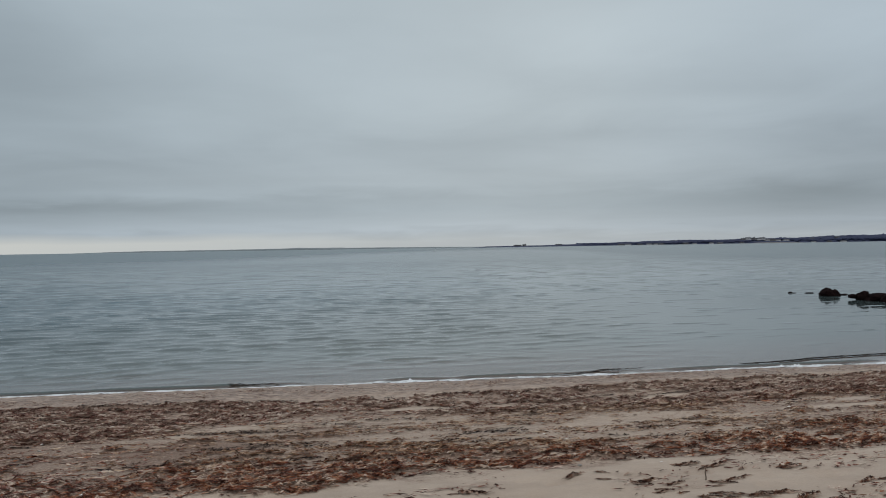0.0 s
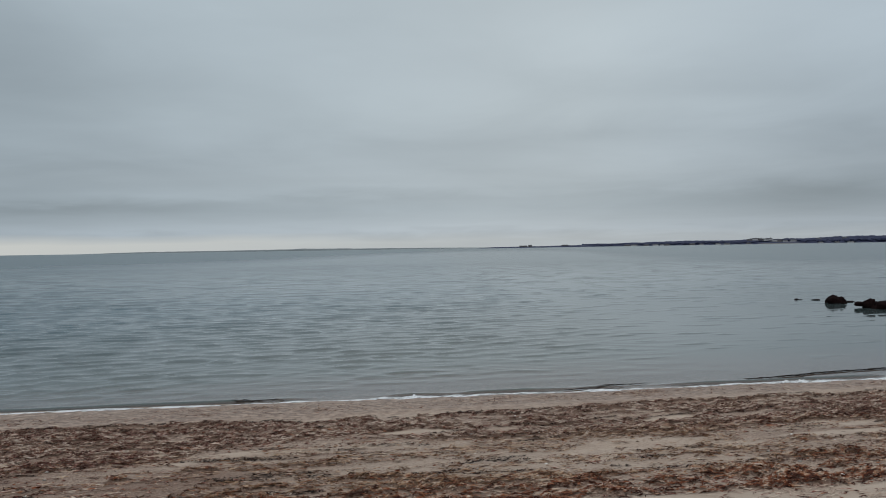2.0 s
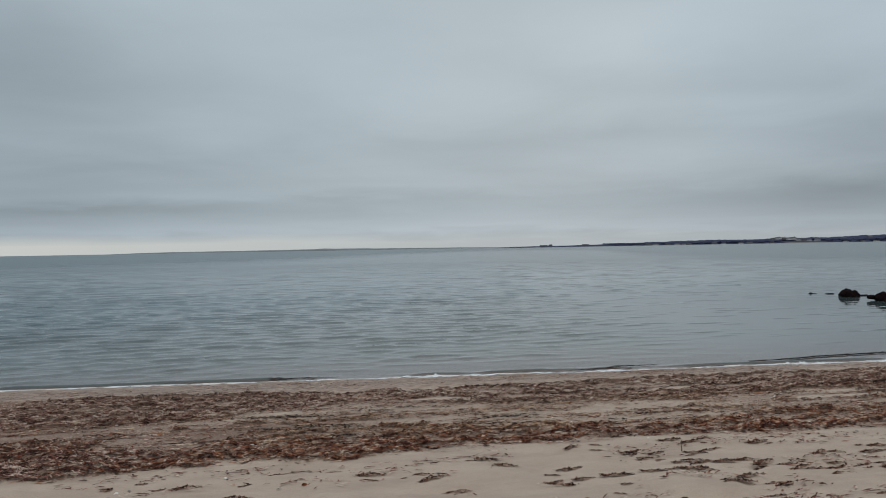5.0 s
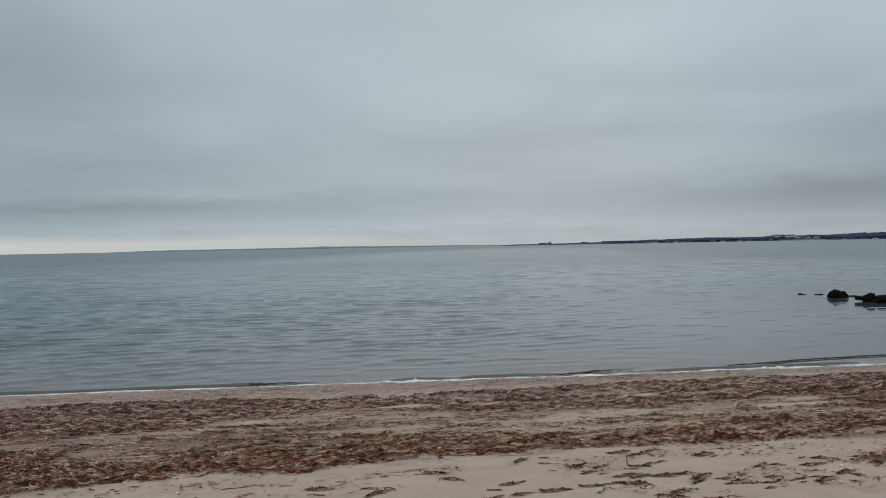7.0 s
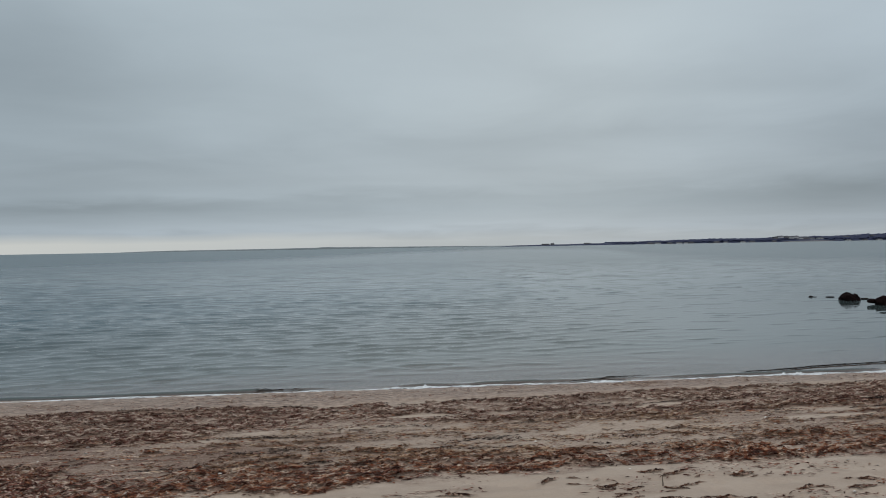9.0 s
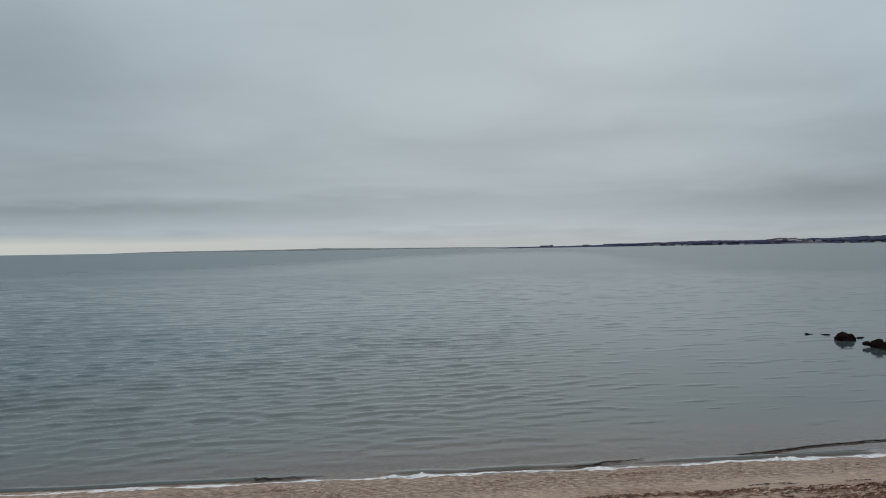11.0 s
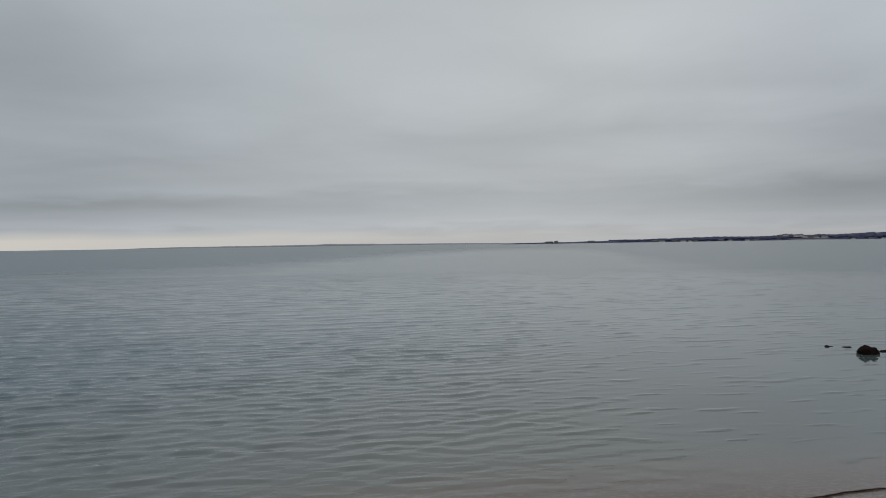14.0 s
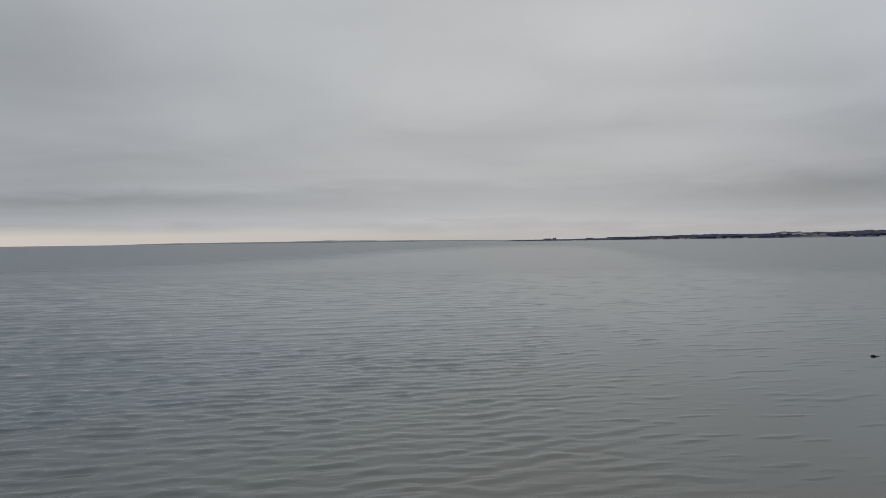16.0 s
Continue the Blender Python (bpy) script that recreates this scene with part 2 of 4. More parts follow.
def water_material():
    m, n = material("sea_water")
    p = n.put("ShaderNodeTexCoord", out=3)
    along, w, height = (n.put("ShaderNodeSeparateXYZ", {0: p}, out=k) for k in range(3))
    place = n.put("ShaderNodeNewGeometry", out=0)
    east, north = (n.put("ShaderNodeSeparateXYZ", {0: place}, out=k) for k in range(2))
    # wind: broad ruffled fields offshore with a smooth lane between them
    stray = n.math("MULTIPLY", n.math("SUBTRACT", n.noise(n.stretch(place, 0.012, 0.035, 1, (2.0, 0.3, 0)), 1.0, 5.0, 0.65), 0.5), 110.0)
    reach = n.math("ADD", north, stray)
    ratio = n.math("DIVIDE", east, n.math("MAXIMUM", north, 20.0))
    near_edge = n.put("ShaderNodeFloatCurve", {1: n.remap(ratio, -0.7, 0.7, 0.0, 1.0)})
    ruffled = n.remap(n.math("DIVIDE", reach, n.math("MULTIPLY", near_edge, 1000.0)), 0.72, 1.28, 0.0, 1.0)
    curve = near_edge.node.mapping.curves[0]
    curve.points[0].location, curve.points[1].location = (0.0, 0.110), (1.0, 0.100)
    for s, d in ((-0.55, 125), (-0.21, 200), (-0.02, 420), (0.10, 560), (0.19, 400), (0.26, 190), (0.40, 112)):
        curve.points.new((s + 0.7) / 1.4, d / 1000.0)
    near_edge.node.mapping.update()
    calm = n.remap(n.math("MULTIPLY_ADD", w, -0.15, along), 3.0, 13.0, 0.0, 1.0)
    small = n.noise(n.stretch(p, 1.1, 3.4, 1), 1.0, 3.0, 0.55, 0.4)
    ripple = n.noise(n.stretch(p, 0.42, 1.15, 1), 1.0, 3.0, 0.5, 0.3)
    swell = n.noise(n.stretch(p, 0.26, 0.44, 1), 1.0, 2.0, 0.5, 0.3)
    roll = n.noise(n.stretch(p, 0.13, 0.17, 1), 1.0, 2.0, 0.5, 0.3)
    chop = n.math("MULTIPLY_ADD", n.remap(w, 25.0, 70.0, 0.0, 0.15), swell, n.math("MULTIPLY", n.remap(w, 80.0, 160.0, 0.0, 0.30), roll))
    h = n.math("MULTIPLY_ADD", small, 0.0040, n.math("MULTIPLY_ADD", ripple, 0.016, chop))
    force = n.math("MULTIPLY", n.remap(calm, 0.0, 1.0, 1.0, 0.14), n.remap(w, 2.0, 40.0, 0.25, 1.0))
    bump = n.put("ShaderNodeBump", {"Height": h, "Strength": force, "Distance": 1.0})
    # the sea floor shows through at the edge; further out silt hides it
    depth = n.math("MULTIPLY_ADD", n.math("MULTIPLY", n.math("MAXIMUM", n.math("ADD", w, n.remap(along, -8.4, 12.7, -0.25, 0.7)), 0.0), n.remap(along, -14.0, 8.0, 1.7, 0.85)), SLOPE, n.math("MULTIPLY", n.math("MAXIMUM", height, 0.0), 9.0))
    clear = n.math("POWER", 2.718, n.math("MULTIPLY", depth, -11.0))
    tint = n.mix(n.remap(depth, 0.3, 2.6, 0.0, 1.0), (0.083, 0.096, 0.087), (0.048, 0.090, 0.107))
    tint = n.mix(n.math("MULTIPLY", calm, 0.55), tint, (0.034, 0.058, 0.059))
    tint = n.mix(n.remap(along, 2.0, -14.0, 0.0, 0.6), tint, (0.028, 0.071, 0.092))
    cloudy = n.noise(n.stretch(p, 0.15, 0.3, 1), 1.0, 3.0)
    tint = n.mix(n.remap(cloudy, 0.35, 0.65, 0.0, 0.2), tint, (0.072, 0.082, 0.074))
    tint = n.mix(n.math("MULTIPLY", n.remap(depth, 0.08, 0.36, 0.85, 0.0), n.remap(along, -7.0, 1.0, 0.35, 1.0)), tint, (0.138, 0.106, 0.092))
    rough = n.math("ADD", n.remap(w, 8.0, 110.0, 0.05, 0.16), n.math("MULTIPLY", ruffled, n.remap(ratio, 0.0, 0.2, 0.12, 0.065)))
    deep = n.put("ShaderNodeBsdfPrincipled", {"Base Color": tint, "Roughness": rough, "IOR": 1.333, "Specular IOR Level": 0.5, "Normal": bump})
    gloss = n.put("ShaderNodeBsdfGlossy", {"Color": (1, 1, 1), "Roughness": 0.07, "Normal": bump})
    edge = n.put("ShaderNodeMixShader", {0: n.put("ShaderNodeFresnel", {"IOR": 1.333, "Normal": bump}), 1: n.put("ShaderNodeBsdfTransparent"), 2: gloss})
    top = n.put("ShaderNodeMixShader", {0: clear, 1: deep, 2: edge})
    n.put("ShaderNodeOutputMaterial", {"Surface": top})
    return m


def plain_material(name, dark, light, scale, rough=0.8, bump=0.3, size=0.02, spec=0.3):
    """A mottled surface of two tones with fine relief."""
    m, n = material(name)
    p = n.put("ShaderNodeTexCoord", out=3)
    a, b = n.noise(p, scale, 4.0, 0.6), n.noise(p, scale * 7, 3.0, 0.6)
    mixed = n.math("MULTIPLY_ADD", a, 0.65, n.math("MULTIPLY", b, 0.35))
    color = n.mix(n.remap(mixed, 0.35, 0.65, 0.0, 1.0), dark, light)
    surface(n, color, rough, n.put("ShaderNodeBump", {"Height": mixed, "Strength": bump, "Distance": size}), spec)
    return m


SAND = sand_material()
WATER = water_material()
WEED_DARK = weed_material("dark_seaweed", [(0.0, (0.040, 0.016, 0.011)), (0.36, (0.104, 0.040, 0.030)), (0.64, (0.215, 0.096, 0.070)), (0.84, (0.42, 0.275, 0.220)), (1.0, (0.52, 0.42, 0.335))])
WEED_RED = weed_material("red_brown_seaweed", [(0.0, (0.044, 0.016, 0.010)), (0.37, (0.150, 0.046, 0.022)), (0.6, (0.265, 0.100, 0.054)), (0.72, (0.265, 0.130, 0.070)), (0.90, (0.38, 0.225, 0.145)), (1.0, (0.48, 0.37, 0.285))])
WEED_OLIVE = weed_material("olive_brown_seaweed", [(0.0, (0.070, 0.036, 0.020)), (0.4, (0.170, 0.092, 0.052)), (0.7, (0.280, 0.165, 0.097)), (1.0, (0.45, 0.32, 0.22))])
# near-black strands: shade painted along wrack edges and the last wave's front
WEED_SHADE = weed_material("shade_black_seaweed", [(0.0, (0.010, 0.007, 0.006)), (0.6, (0.028, 0.016, 0.012)), (1.0, (0.060, 0.036, 0.026))], 0.6)
WEED_PALE = weed_material("bleached_seaweed", [(0.0, (0.18, 0.105, 0.072)), (0.5, (0.33, 0.23, 0.17)), (1.0, (0.54, 0.44, 0.36))])
WEED_TUFT = weed_material("tangled_brown_seaweed", [(0.0, (0.030, 0.013, 0.009)), (0.45, (0.112, 0.050, 0.032)), (0.75, (0.205, 0.110, 0.072)), (1.0, (0.34, 0.24, 0.18))])


def foam_material():
    """White froth with holes in it."""
    m, n = material("sea_foam")
    p = n.put("ShaderNodeTexCoord", out=3)
    lace = n.noise(n.stretch(p, 9.0, 26.0, 10.0), 1.0, 4.0, 0.65, 0.8)
    froth = n.put("ShaderNodeBsdfPrincipled", {"Base Color": n.mix(n.remap(lace, 0.4, 0.7, 0.0, 1.0), (0.58, 0.60, 0.61), (0.84, 0.84, 0.83)), "Roughness": 0.7, "Normal": n.put("ShaderNodeBump", {"Height": n.noise(p, 60.0, 3.0), "Strength": 0.6, "Distance": 0.01})})
    whole = n.put("ShaderNodeMixShader", {0: n.remap(lace, 0.36, 0.45, 0.0, 1.0), 1: n.put("ShaderNodeBsdfTransparent"), 2: froth})
    n.put("ShaderNodeOutputMaterial", {"Surface": whole})
    return m


FOAM = foam_material()
ROCK = plain_material("weed_covered_rock", (0.004, 0.003, 0.003), (0.017, 0.008, 0.008), 9.0, 0.85, 0.9, 0.03, 0.04)
SHELL = plain_material("white_shell", (0.60, 0.56, 0.50), (0.80, 0.78, 0.74), 60.0, 0.5, 0.2, 0.002)
PEBBLE = plain_material("grey_pebble", (0.16, 0.14, 0.12), (0.38, 0.35, 0.31), 40.0, 0.7, 0.3, 0.003)
TWIG = plain_material("weathered_wood", (0.07, 0.05, 0.035), (0.18, 0.13, 0.10), 40.0, 0.85, 0.5, 0.004)
# dark scrub, with the blue of distance haze mixed into its colour
LAND_HAZED = plain_material("far_coast_scrub_hazed", (0.022, 0.028, 0.062), (0.048, 0.056, 0.100), 0.02, 0.9, 0.2, 0.5)
BLUFF = plain_material("far_sandy_bluff", (0.13, 0.125, 0.125), (0.22, 0.21, 0.20), 0.03, 0.9, 0.2, 0.5)
# bare woods, their base colour likewise blued by painted haze
WOODS_HAZED = plain_material("far_winter_woods_hazed", (0.015, 0.020, 0.050), (0.040, 0.047, 0.090), 0.03, 0.9, 0.4, 0.5)
# distance haze is put into this coast's pale grey base colour
HAZE = plain_material("far_low_coast_hazed", (0.16, 0.185, 0.19), (0.21, 0.235, 0.24), 0.004, 0.9, 0.1, 0.5)
WALL = plain_material("white_clapboard", (0.36, 0.36, 0.37), (0.50, 0.50, 0.50), 0.5, 0.7, 0.1, 0.02)
WALL_TAN = plain_material("shingle_wall", (0.10, 0.095, 0.10), (0.17, 0.16, 0.16), 0.5, 0.8, 0.1, 0.02)
ROOF = plain_material("slate_roof", (0.04, 0.042, 0.05), (0.09, 0.09, 0.10), 0.6, 0.7, 0.1, 0.02)
PANE = plain_material("dark_pane", (0.015, 0.018, 0.022), (0.03, 0.035, 0.04), 0.5, 0.15, 0.0, 0.01, 0.5)


# ---------------------------------------------------------------- the beach
# bare sand in the wrack: along the shore, inland, half-widths
HOLES = [(-1.62, 5.55, 0.50, 0.11), (-3.95, 5.42, 0.26, 0.07), (-1.0, 5.28, 0.55, 0.10), (-0.25, 5.36, 0.42, 0.14), (1.12, 4.47, 0.42, 0.20), (0.42, 5.20, 0.40, 0.12), (4.42, 4.48, 0.36, 0.16), (5.25, 4.62, 0.60, 0.06), (5.62, 5.75, 0.60, 0.22), (5.5, 6.35, 0.75, 0.14), (2.20, 6.75, 0.70, 0.24), (4.17, 6.60, 0.42, 0.12), (-0.62, 7.40, 0.26, 0.13), (7.2, 4.75, 0.70, 0.07)]
# separate heaps: along the shore, inland, half-widths, how much thicker
HEAPS = [(-3.6, 5.32, 1.7, 0.34, 0.22), (-2.0, 5.15, 0.6, 0.22, 0.18), (6.35, 5.15, 0.95, 0.28, 0.16), (3.0, 5.20, 1.5, 0.32, 0.08), (-1.24, 6.15, 0.20, 0.10, 0.16), (-1.93, 6.36, 0.09, 0.08, 0.30), (-0.2, 6.35, 0.7, 0.30, 0.06), (-0.62, 7.62, 0.30, 0.06, 0.16), (4.45, 9.34, 0.72, 0.34, 0.30), (-3.1, 7.7, 1.1, 0.9, 0.14), (-4.2, 4.0, 1.7, 1.7, 0.10)]


def wrack_top(u):
    """Where the wrack begins above the swash."""
    u = np.asarray(u, float)
    return np.interp(u, [-5.3, -3.7, -2, 0, 2.3, 5, 7, 8.5, 12], [2.42, 2.60, 2.58, 2.78, 2.80, 2.78, 3.0, 3.1, 3.2]) + 0.2 * (fnoise(u * 0.55, u * 0 + 1.2, 20, 3) - 0.5)


def weed_cover(u, v):
    """How thickly the washed-up weed lies, 0 to 1, and how much of it is the red kind."""
    u, v = np.asarray(u, float), np.asarray(v, float)
    wob = fnoise(u * 0.55, v * 0.4, 20, 3) - 0.5
    jag = fnoise(u * 1.7, v * 1.1, 24, 4) - 0.5
    blot = fnoise(u * 0.9, v * 2.6, 36, 3)
    field = 0.30 * fnoise(u * 1.1, v * 2.6, 30, 3) + 0.26 * fnoise(u * 0.75, v * 6.5, 33, 3) + 0.26 * fnoise(u * 3.4, v * 9.0, 31, 3) + 0.18 * fnoise(u * 11.0, v * 24.0, 34, 2)
    # the dark band next to the water
    top = wrack_top(u) + 0.16 * jag
    low = np.interp(u, [-8, -3.2, -1.9, -1.3, -0.8, 0.2, 1.0, 2.0, 3, 5, 6.2, 9, 14], [5.75, 5.7, 5.6, 5.1, 4.85, 4.7, 5.1, 5.45, 5.7, 5.6, 5.5, 5.6, 5.6]) + 0.5 * jag + 0.3 * wob
    a = smooth(v, top, top + 0.08) * (1 - smooth(v, low - 0.12, low + 0.16))
    rim = np.exp(-(((v - top - 0.10) / 0.08) ** 2)) * smooth(blot, 0.34, 0.5)
    # the red band higher up, ragged above and ending sharply on clean sand
    b_top = np.interp(u, [-6, -3.6, -3.2, -2.5, -2.0, -1.5, -1.2, -0.6, -0.3, 0.1, 0.8, 1.9, 2.9, 4.0, 4.7, 9], [7.0, 6.9, 6.45, 7.05, 7.55, 7.4, 6.8, 6.95, 7.1, 6.8, 6.8, 7.1, 7.4, 7.3, 7.0, 7.2]) + 0.5 * jag + 0.2 * wob
    b_low = np.interp(u, [-6, -2.9, -2.1, -1.8, -1.3, -0.87, -0.35, -0.07, 0.5, 1.4, 1.9, 2.9, 3.4, 4.4, 8], [9.3, 8.75, 8.75, 8.6, 8.65, 8.6, 8.72, 8.46, 8.3, 8.5, 8.42, 8.48, 8.47, 8.34, 8.2]) + 0.45 * jag
    b = smooth(v, b_top - 0.12, b_top + 0.22) * (1 - smooth(v, b_low - 0.10, b_low + 0.05))
    mid = smooth(v, low - 0.12, low + 0.16) * (1 - smooth(v, b_top - 0.12, b_top + 0.22))
    shingle = smooth(v, 0.25, 0.7) * (1 - smooth(v, 1.7, 2.0))
    lean = np.interp(u, [-4, -2.2, -1.9, -1.2, 0, 2.2, 3.2, 6], [0.09, 0.09, 0.14, 0.18, 0.21, 0.13, 0.29, 0.37])
    # the share of the noise that is covered, zone by zone
    gate = 0.86 - 0.39 * a - (0.33 + 0.09 * smooth(v, b_top, b_top + 0.9)) * b - lean * mid - 0.21 * shingle - 0.26 * rim
    for hu, hv, ru, rv in HOLES:
        q = ((u - hu) / ru) ** 2 + ((v - hv + 0.08 * jag) / rv) ** 2 + 1.3 * jag
        gate = gate + 0.55 * (1 - smooth(q, 0.7, 1.3))
    for hu, hv, ru, rv, more in HEAPS:
        q = ((u - hu) / ru) ** 2 + ((v - hv + 0.10 * jag) / rv) ** 2 + 1.8 * jag
        gate = gate - more * (1 - smooth(q, 0.4, 1.3))
    gate = gate - 0.08 * smooth(v, 8.6, 9.0) * smooth(blot, 0.55, 0.7)
    cover = smooth(field, gate - 0.05, gate + 0.08)
    cover = cover * (1 - 0.9 * smooth(v, 11.0, 13.0))
    red = np.clip(smooth(v, 5.4, 7.0) * np.interp(u, [-2.4, -1.2, 1], [0.35, 0.9, 1.0]) + 0.9 * (blot - 0.5), 0, 1)
    return np.clip(cover, 0, 1), red


def heap_height(u, v, cover):
    """How high the weed lies: low tufts and ridges, with sand showing between."""
    u, v = np.asarray(u, float), np.asarray(v, float)
    tuft = 0.6 * smooth(fnoise(u * 4.5, v * 7.0, 45, 2), 0.38, 0.70) + 0.4 * smooth(fnoise(u * 11.0, v * 15.0, 46, 2), 0.40, 0.72)
    return cover * (0.010 + 0.046 * tuft)


def waterline(u):
    """How far inland the water's edge lies; it does not run quite along the wrack."""
    return np.clip(0.13 + 0.045 * np.asarray(u, float), -0.25, 0.7)


def beach_height(u, v):
    """The sand: an even slope up from the sea floor, levelling off behind the beach."""
    u, v = np.asarray(u, float), np.asarray(v, float)
    v = v - waterline(u) * (1 - smooth(v, 1.0, 3.2))
    base = np.where(v < 13, SLOPE * v, SLOPE * 13 + 1.3 * (1 - np.exp(-(np.maximum(v, 13) - 13) * SLOPE / 1.3)))
    base = np.maximum(base, -2.6 - 0.002 * np.abs(v))
    dry = smooth(v, 0.8, 3.0)
    near = 1 - smooth(np.hypot(u, v - 6), 30, 60)
    lumps = (fnoise(u * 0.5, v * 0.8, 40, 3) - 0.5) * 0.10 + (fnoise(u * 2.6, v * 4.0, 44, 3) - 0.5) * 0.038
    prints = -0.034 * smooth(fnoise(u * 3.6, v * 4.6, 48, 2), 0.58, 0.76) * smooth(v, 8.3, 9)
    cusp = (fnoise(u * 0.30, v * 0.12, 52, 2) - 0.5) * 0.035
    return base + near * (dry * (lumps + prints) + (1 - dry) * cusp)


def build_beach():
    us = spread(-10.0, 16.0, 0.055, -4700.0, 4700.0, 1.17)
    vs = spread(-1.5, 11.8, 0.045, -120.0, 4700.0, 1.17)
    u, v = (g.ravel() for g in np.meshgrid(us, vs, indexing="ij"))
    cover, _ = weed_cover(u, v)
    strewn = smooth(v, 0.2, 0.8) * (1 - smooth(v + 0.7 * (fnoise(u * 1.7, v * 1.1, 24, 4) - 0.5), 8.3, 8.6))
    for hu, hv, ru, rv in HOLES:
        strewn = strewn * (1 - 0.9 * np.exp(-(((u - hu) / ru) ** 2 + ((v - hv) / rv) ** 2) ** 2))
    z = beach_height(u, v) + heap_height(u, v, cover) * (np.abs(u) < 40)
    me = mesh_of("ground", np.stack([u, -v, z], -1), grid_faces(len(us), len(vs))[:, ::-1], SAND)
    soft = me.attributes.new("litter", "FLOAT", "POINT")
    soft.data.foreach_set("value", np.maximum(0.9 * cover, strewn * (0.32 - 0.12 * smooth(u, -1.5, 1.0) + 0.38 * fnoise(u * 0.9, v * 2.4, 55, 3))).astype(np.float32))
    ob = new("ground", me)
    ob.matrix_world = SHORE
    tagged(ob, "sloping pale sand beach running down under the sea", "beach", kind="structure")


build_beach()


# ---------------------------------------------------------------- the sea
# wavelength near its middle, spread of direction, steepness, and the water it fills: rising and dying away offshore
TRAINS = [(0.95, 20, 0.104, -1.0, 0.0, 18.0, 42.0), (1.60, 14, 0.046, 8.0, 24.0, 36.0, 70.0), (2.5, 12, 0.040, 18.0, 40.0, 90.0, 150.0)]


def wave_height(u, w, fine):
    """Short-crested wind waves that come in nearly along the shore's normal and grow longer offshore; fine is the local mesh step."""
    rng = np.random.default_rng(5)
    bend = (fnoise(u * 0.10, w * 0.10, 60, 2) - 0.5) * 1.2
    z = stray = 0.0
    for k, (mid, fan, steep, w0, w1, w2, w3) in enumerate(TRAINS):
        one = side = 0.0
        for _ in range(20):
            long = mid * math.exp(rng.normal(0, 0.20))
            turn = rng.normal(radians(-5), radians(fan))
            angle = math.tau / long * (math.cos(turn) * w + math.sin(turn) * u + bend) + rng.random() * math.tau
            one, side = one + np.cos(angle), side + np.sin(angle)
        # even trains, steeper towards the shore and broken into short crests
        turn = np.arctan2(side, one)
        one = np.cos(turn + 0.45 * np.cos(turn)) * np.minimum(np.hypot(one, side) / 4.47, 1.4) ** 0.25
        crest = (0.30, 0.70, 0.60)[k] + (1.05, 0.55, 0.80)[k] * smooth(fnoise(u * 1.2 / mid, w * 1.9 / mid, 68 + k, 2), 0.30, 0.70)
        seen = 1 - smooth(fine, mid / 7.0, mid / 3.2)
        there = (0.25 * (k == 0) + (1 - 0.25 * (k == 0)) * (1 - smooth(w, w2, w3))) * smooth(w, w0, w1) * seen
        z = z + steep * mid / math.tau * one * crest * there
        if k < 2:
            lone = smooth(fnoise(u * 0.75 / mid, w * 2.0 / mid, 63 + 10 * k, 2), 0.60, 0.72)
            stray = stray + (0.016, 0.014)[k] * mid * (np.maximum(one, -0.3) + 0.3) * lone * smooth(w, w0, w1 + 3) * seen
    for mid, count, steep in ((0.50, 16, 0.0120), (0.27, 10, 0.0130)):
        for _ in range(count):
            long = mid * math.exp(rng.normal(0, 0.2))
            turn = rng.normal(radians(-5), radians(19))
            z = z + steep * long / math.tau * (1 - smooth(fine, long / 7.0, long / 3.5)) * np.cos(math.tau / long * (math.cos(turn) * w + math.sin(turn) * u + bend) + rng.random() * math.tau)
    z = z * (0.95 + 0.16 * fnoise(u * 0.10, w * 0.16, 66, 3) + 0.62 * (1 - smooth(u + 0.25 * w, -10, 4)))
    z = z + 4.0 * (z * z - 0.00012)
    # towards the rocks the water is calm, with a few stray crests left
    calm = smooth(u - 0.15 * w + 5.0 * (fnoise(u * 0.09, w * 0.16, 61, 3) - 0.5), 2.0, 10.0) * (1 - 0.12 * smooth(w, 25, 70))
    return z * (1 - calm) + calm * 0.04 * z + stray * smooth(calm, 0.05, 0.5)


def swash(u, w):
    """The last little wave before the sand, a steep low roll that comes and goes along the shore."""
    at = 0.22 - waterline(u) + 0.16 * (fnoise(u * 0.35, u * 0 + 2.0, 70, 3) - 0.5) * 2
    tall = 0.046 * smooth(fnoise(u * 0.55, u * 0 + 8.0, 74, 3) + 0.010 * u, 0.40, 0.66)
    front = (w - at) / np.where(w < at, 0.040, 0.16)
    return tall * np.exp(-front * front)


def build_sea():
    # a fan of columns that open out to sea, so that the mesh coarsens evenly with distance
    fan = spread(-0.80, 0.86, 0.0058, -25.0, 25.0, 1.10)
    ws, at = [-1.6], -1.6
    while at < 4800:
        at += 0.024 + 0.0027 * max(at, 0) if at < 120 else 0.04 * at
        ws.append(at)
    ws = np.array(ws)
    dw = np.gradient(ws)
    s, w = (g.ravel() for g in np.meshgrid(fan, ws, indexing="ij"))
    fs, fw = (g.ravel() for g in np.meshgrid(np.gradient(fan), dw, indexing="ij"))
    u = s * (w + 16.0) + 2.0
    fine = np.maximum(fs * (w + 16.0) * 0.28, fw)
    z = wave_height(u, w, fine) * (0.14 + 0.48 * smooth(w, 0.3, 2.0) + 0.38 * smooth(w, 2.0, 7.0)) + swash(u, w)
    me = mesh_of("water", np.stack([u, w, z], -1), grid_faces(len(fan), len(ws)), WATER)
    ob = new("water", me)
    ob.matrix_world = SHORE
    tagged(ob, "calm grey-green sea with small wind ripples", "sea", kind="structure")


build_sea()


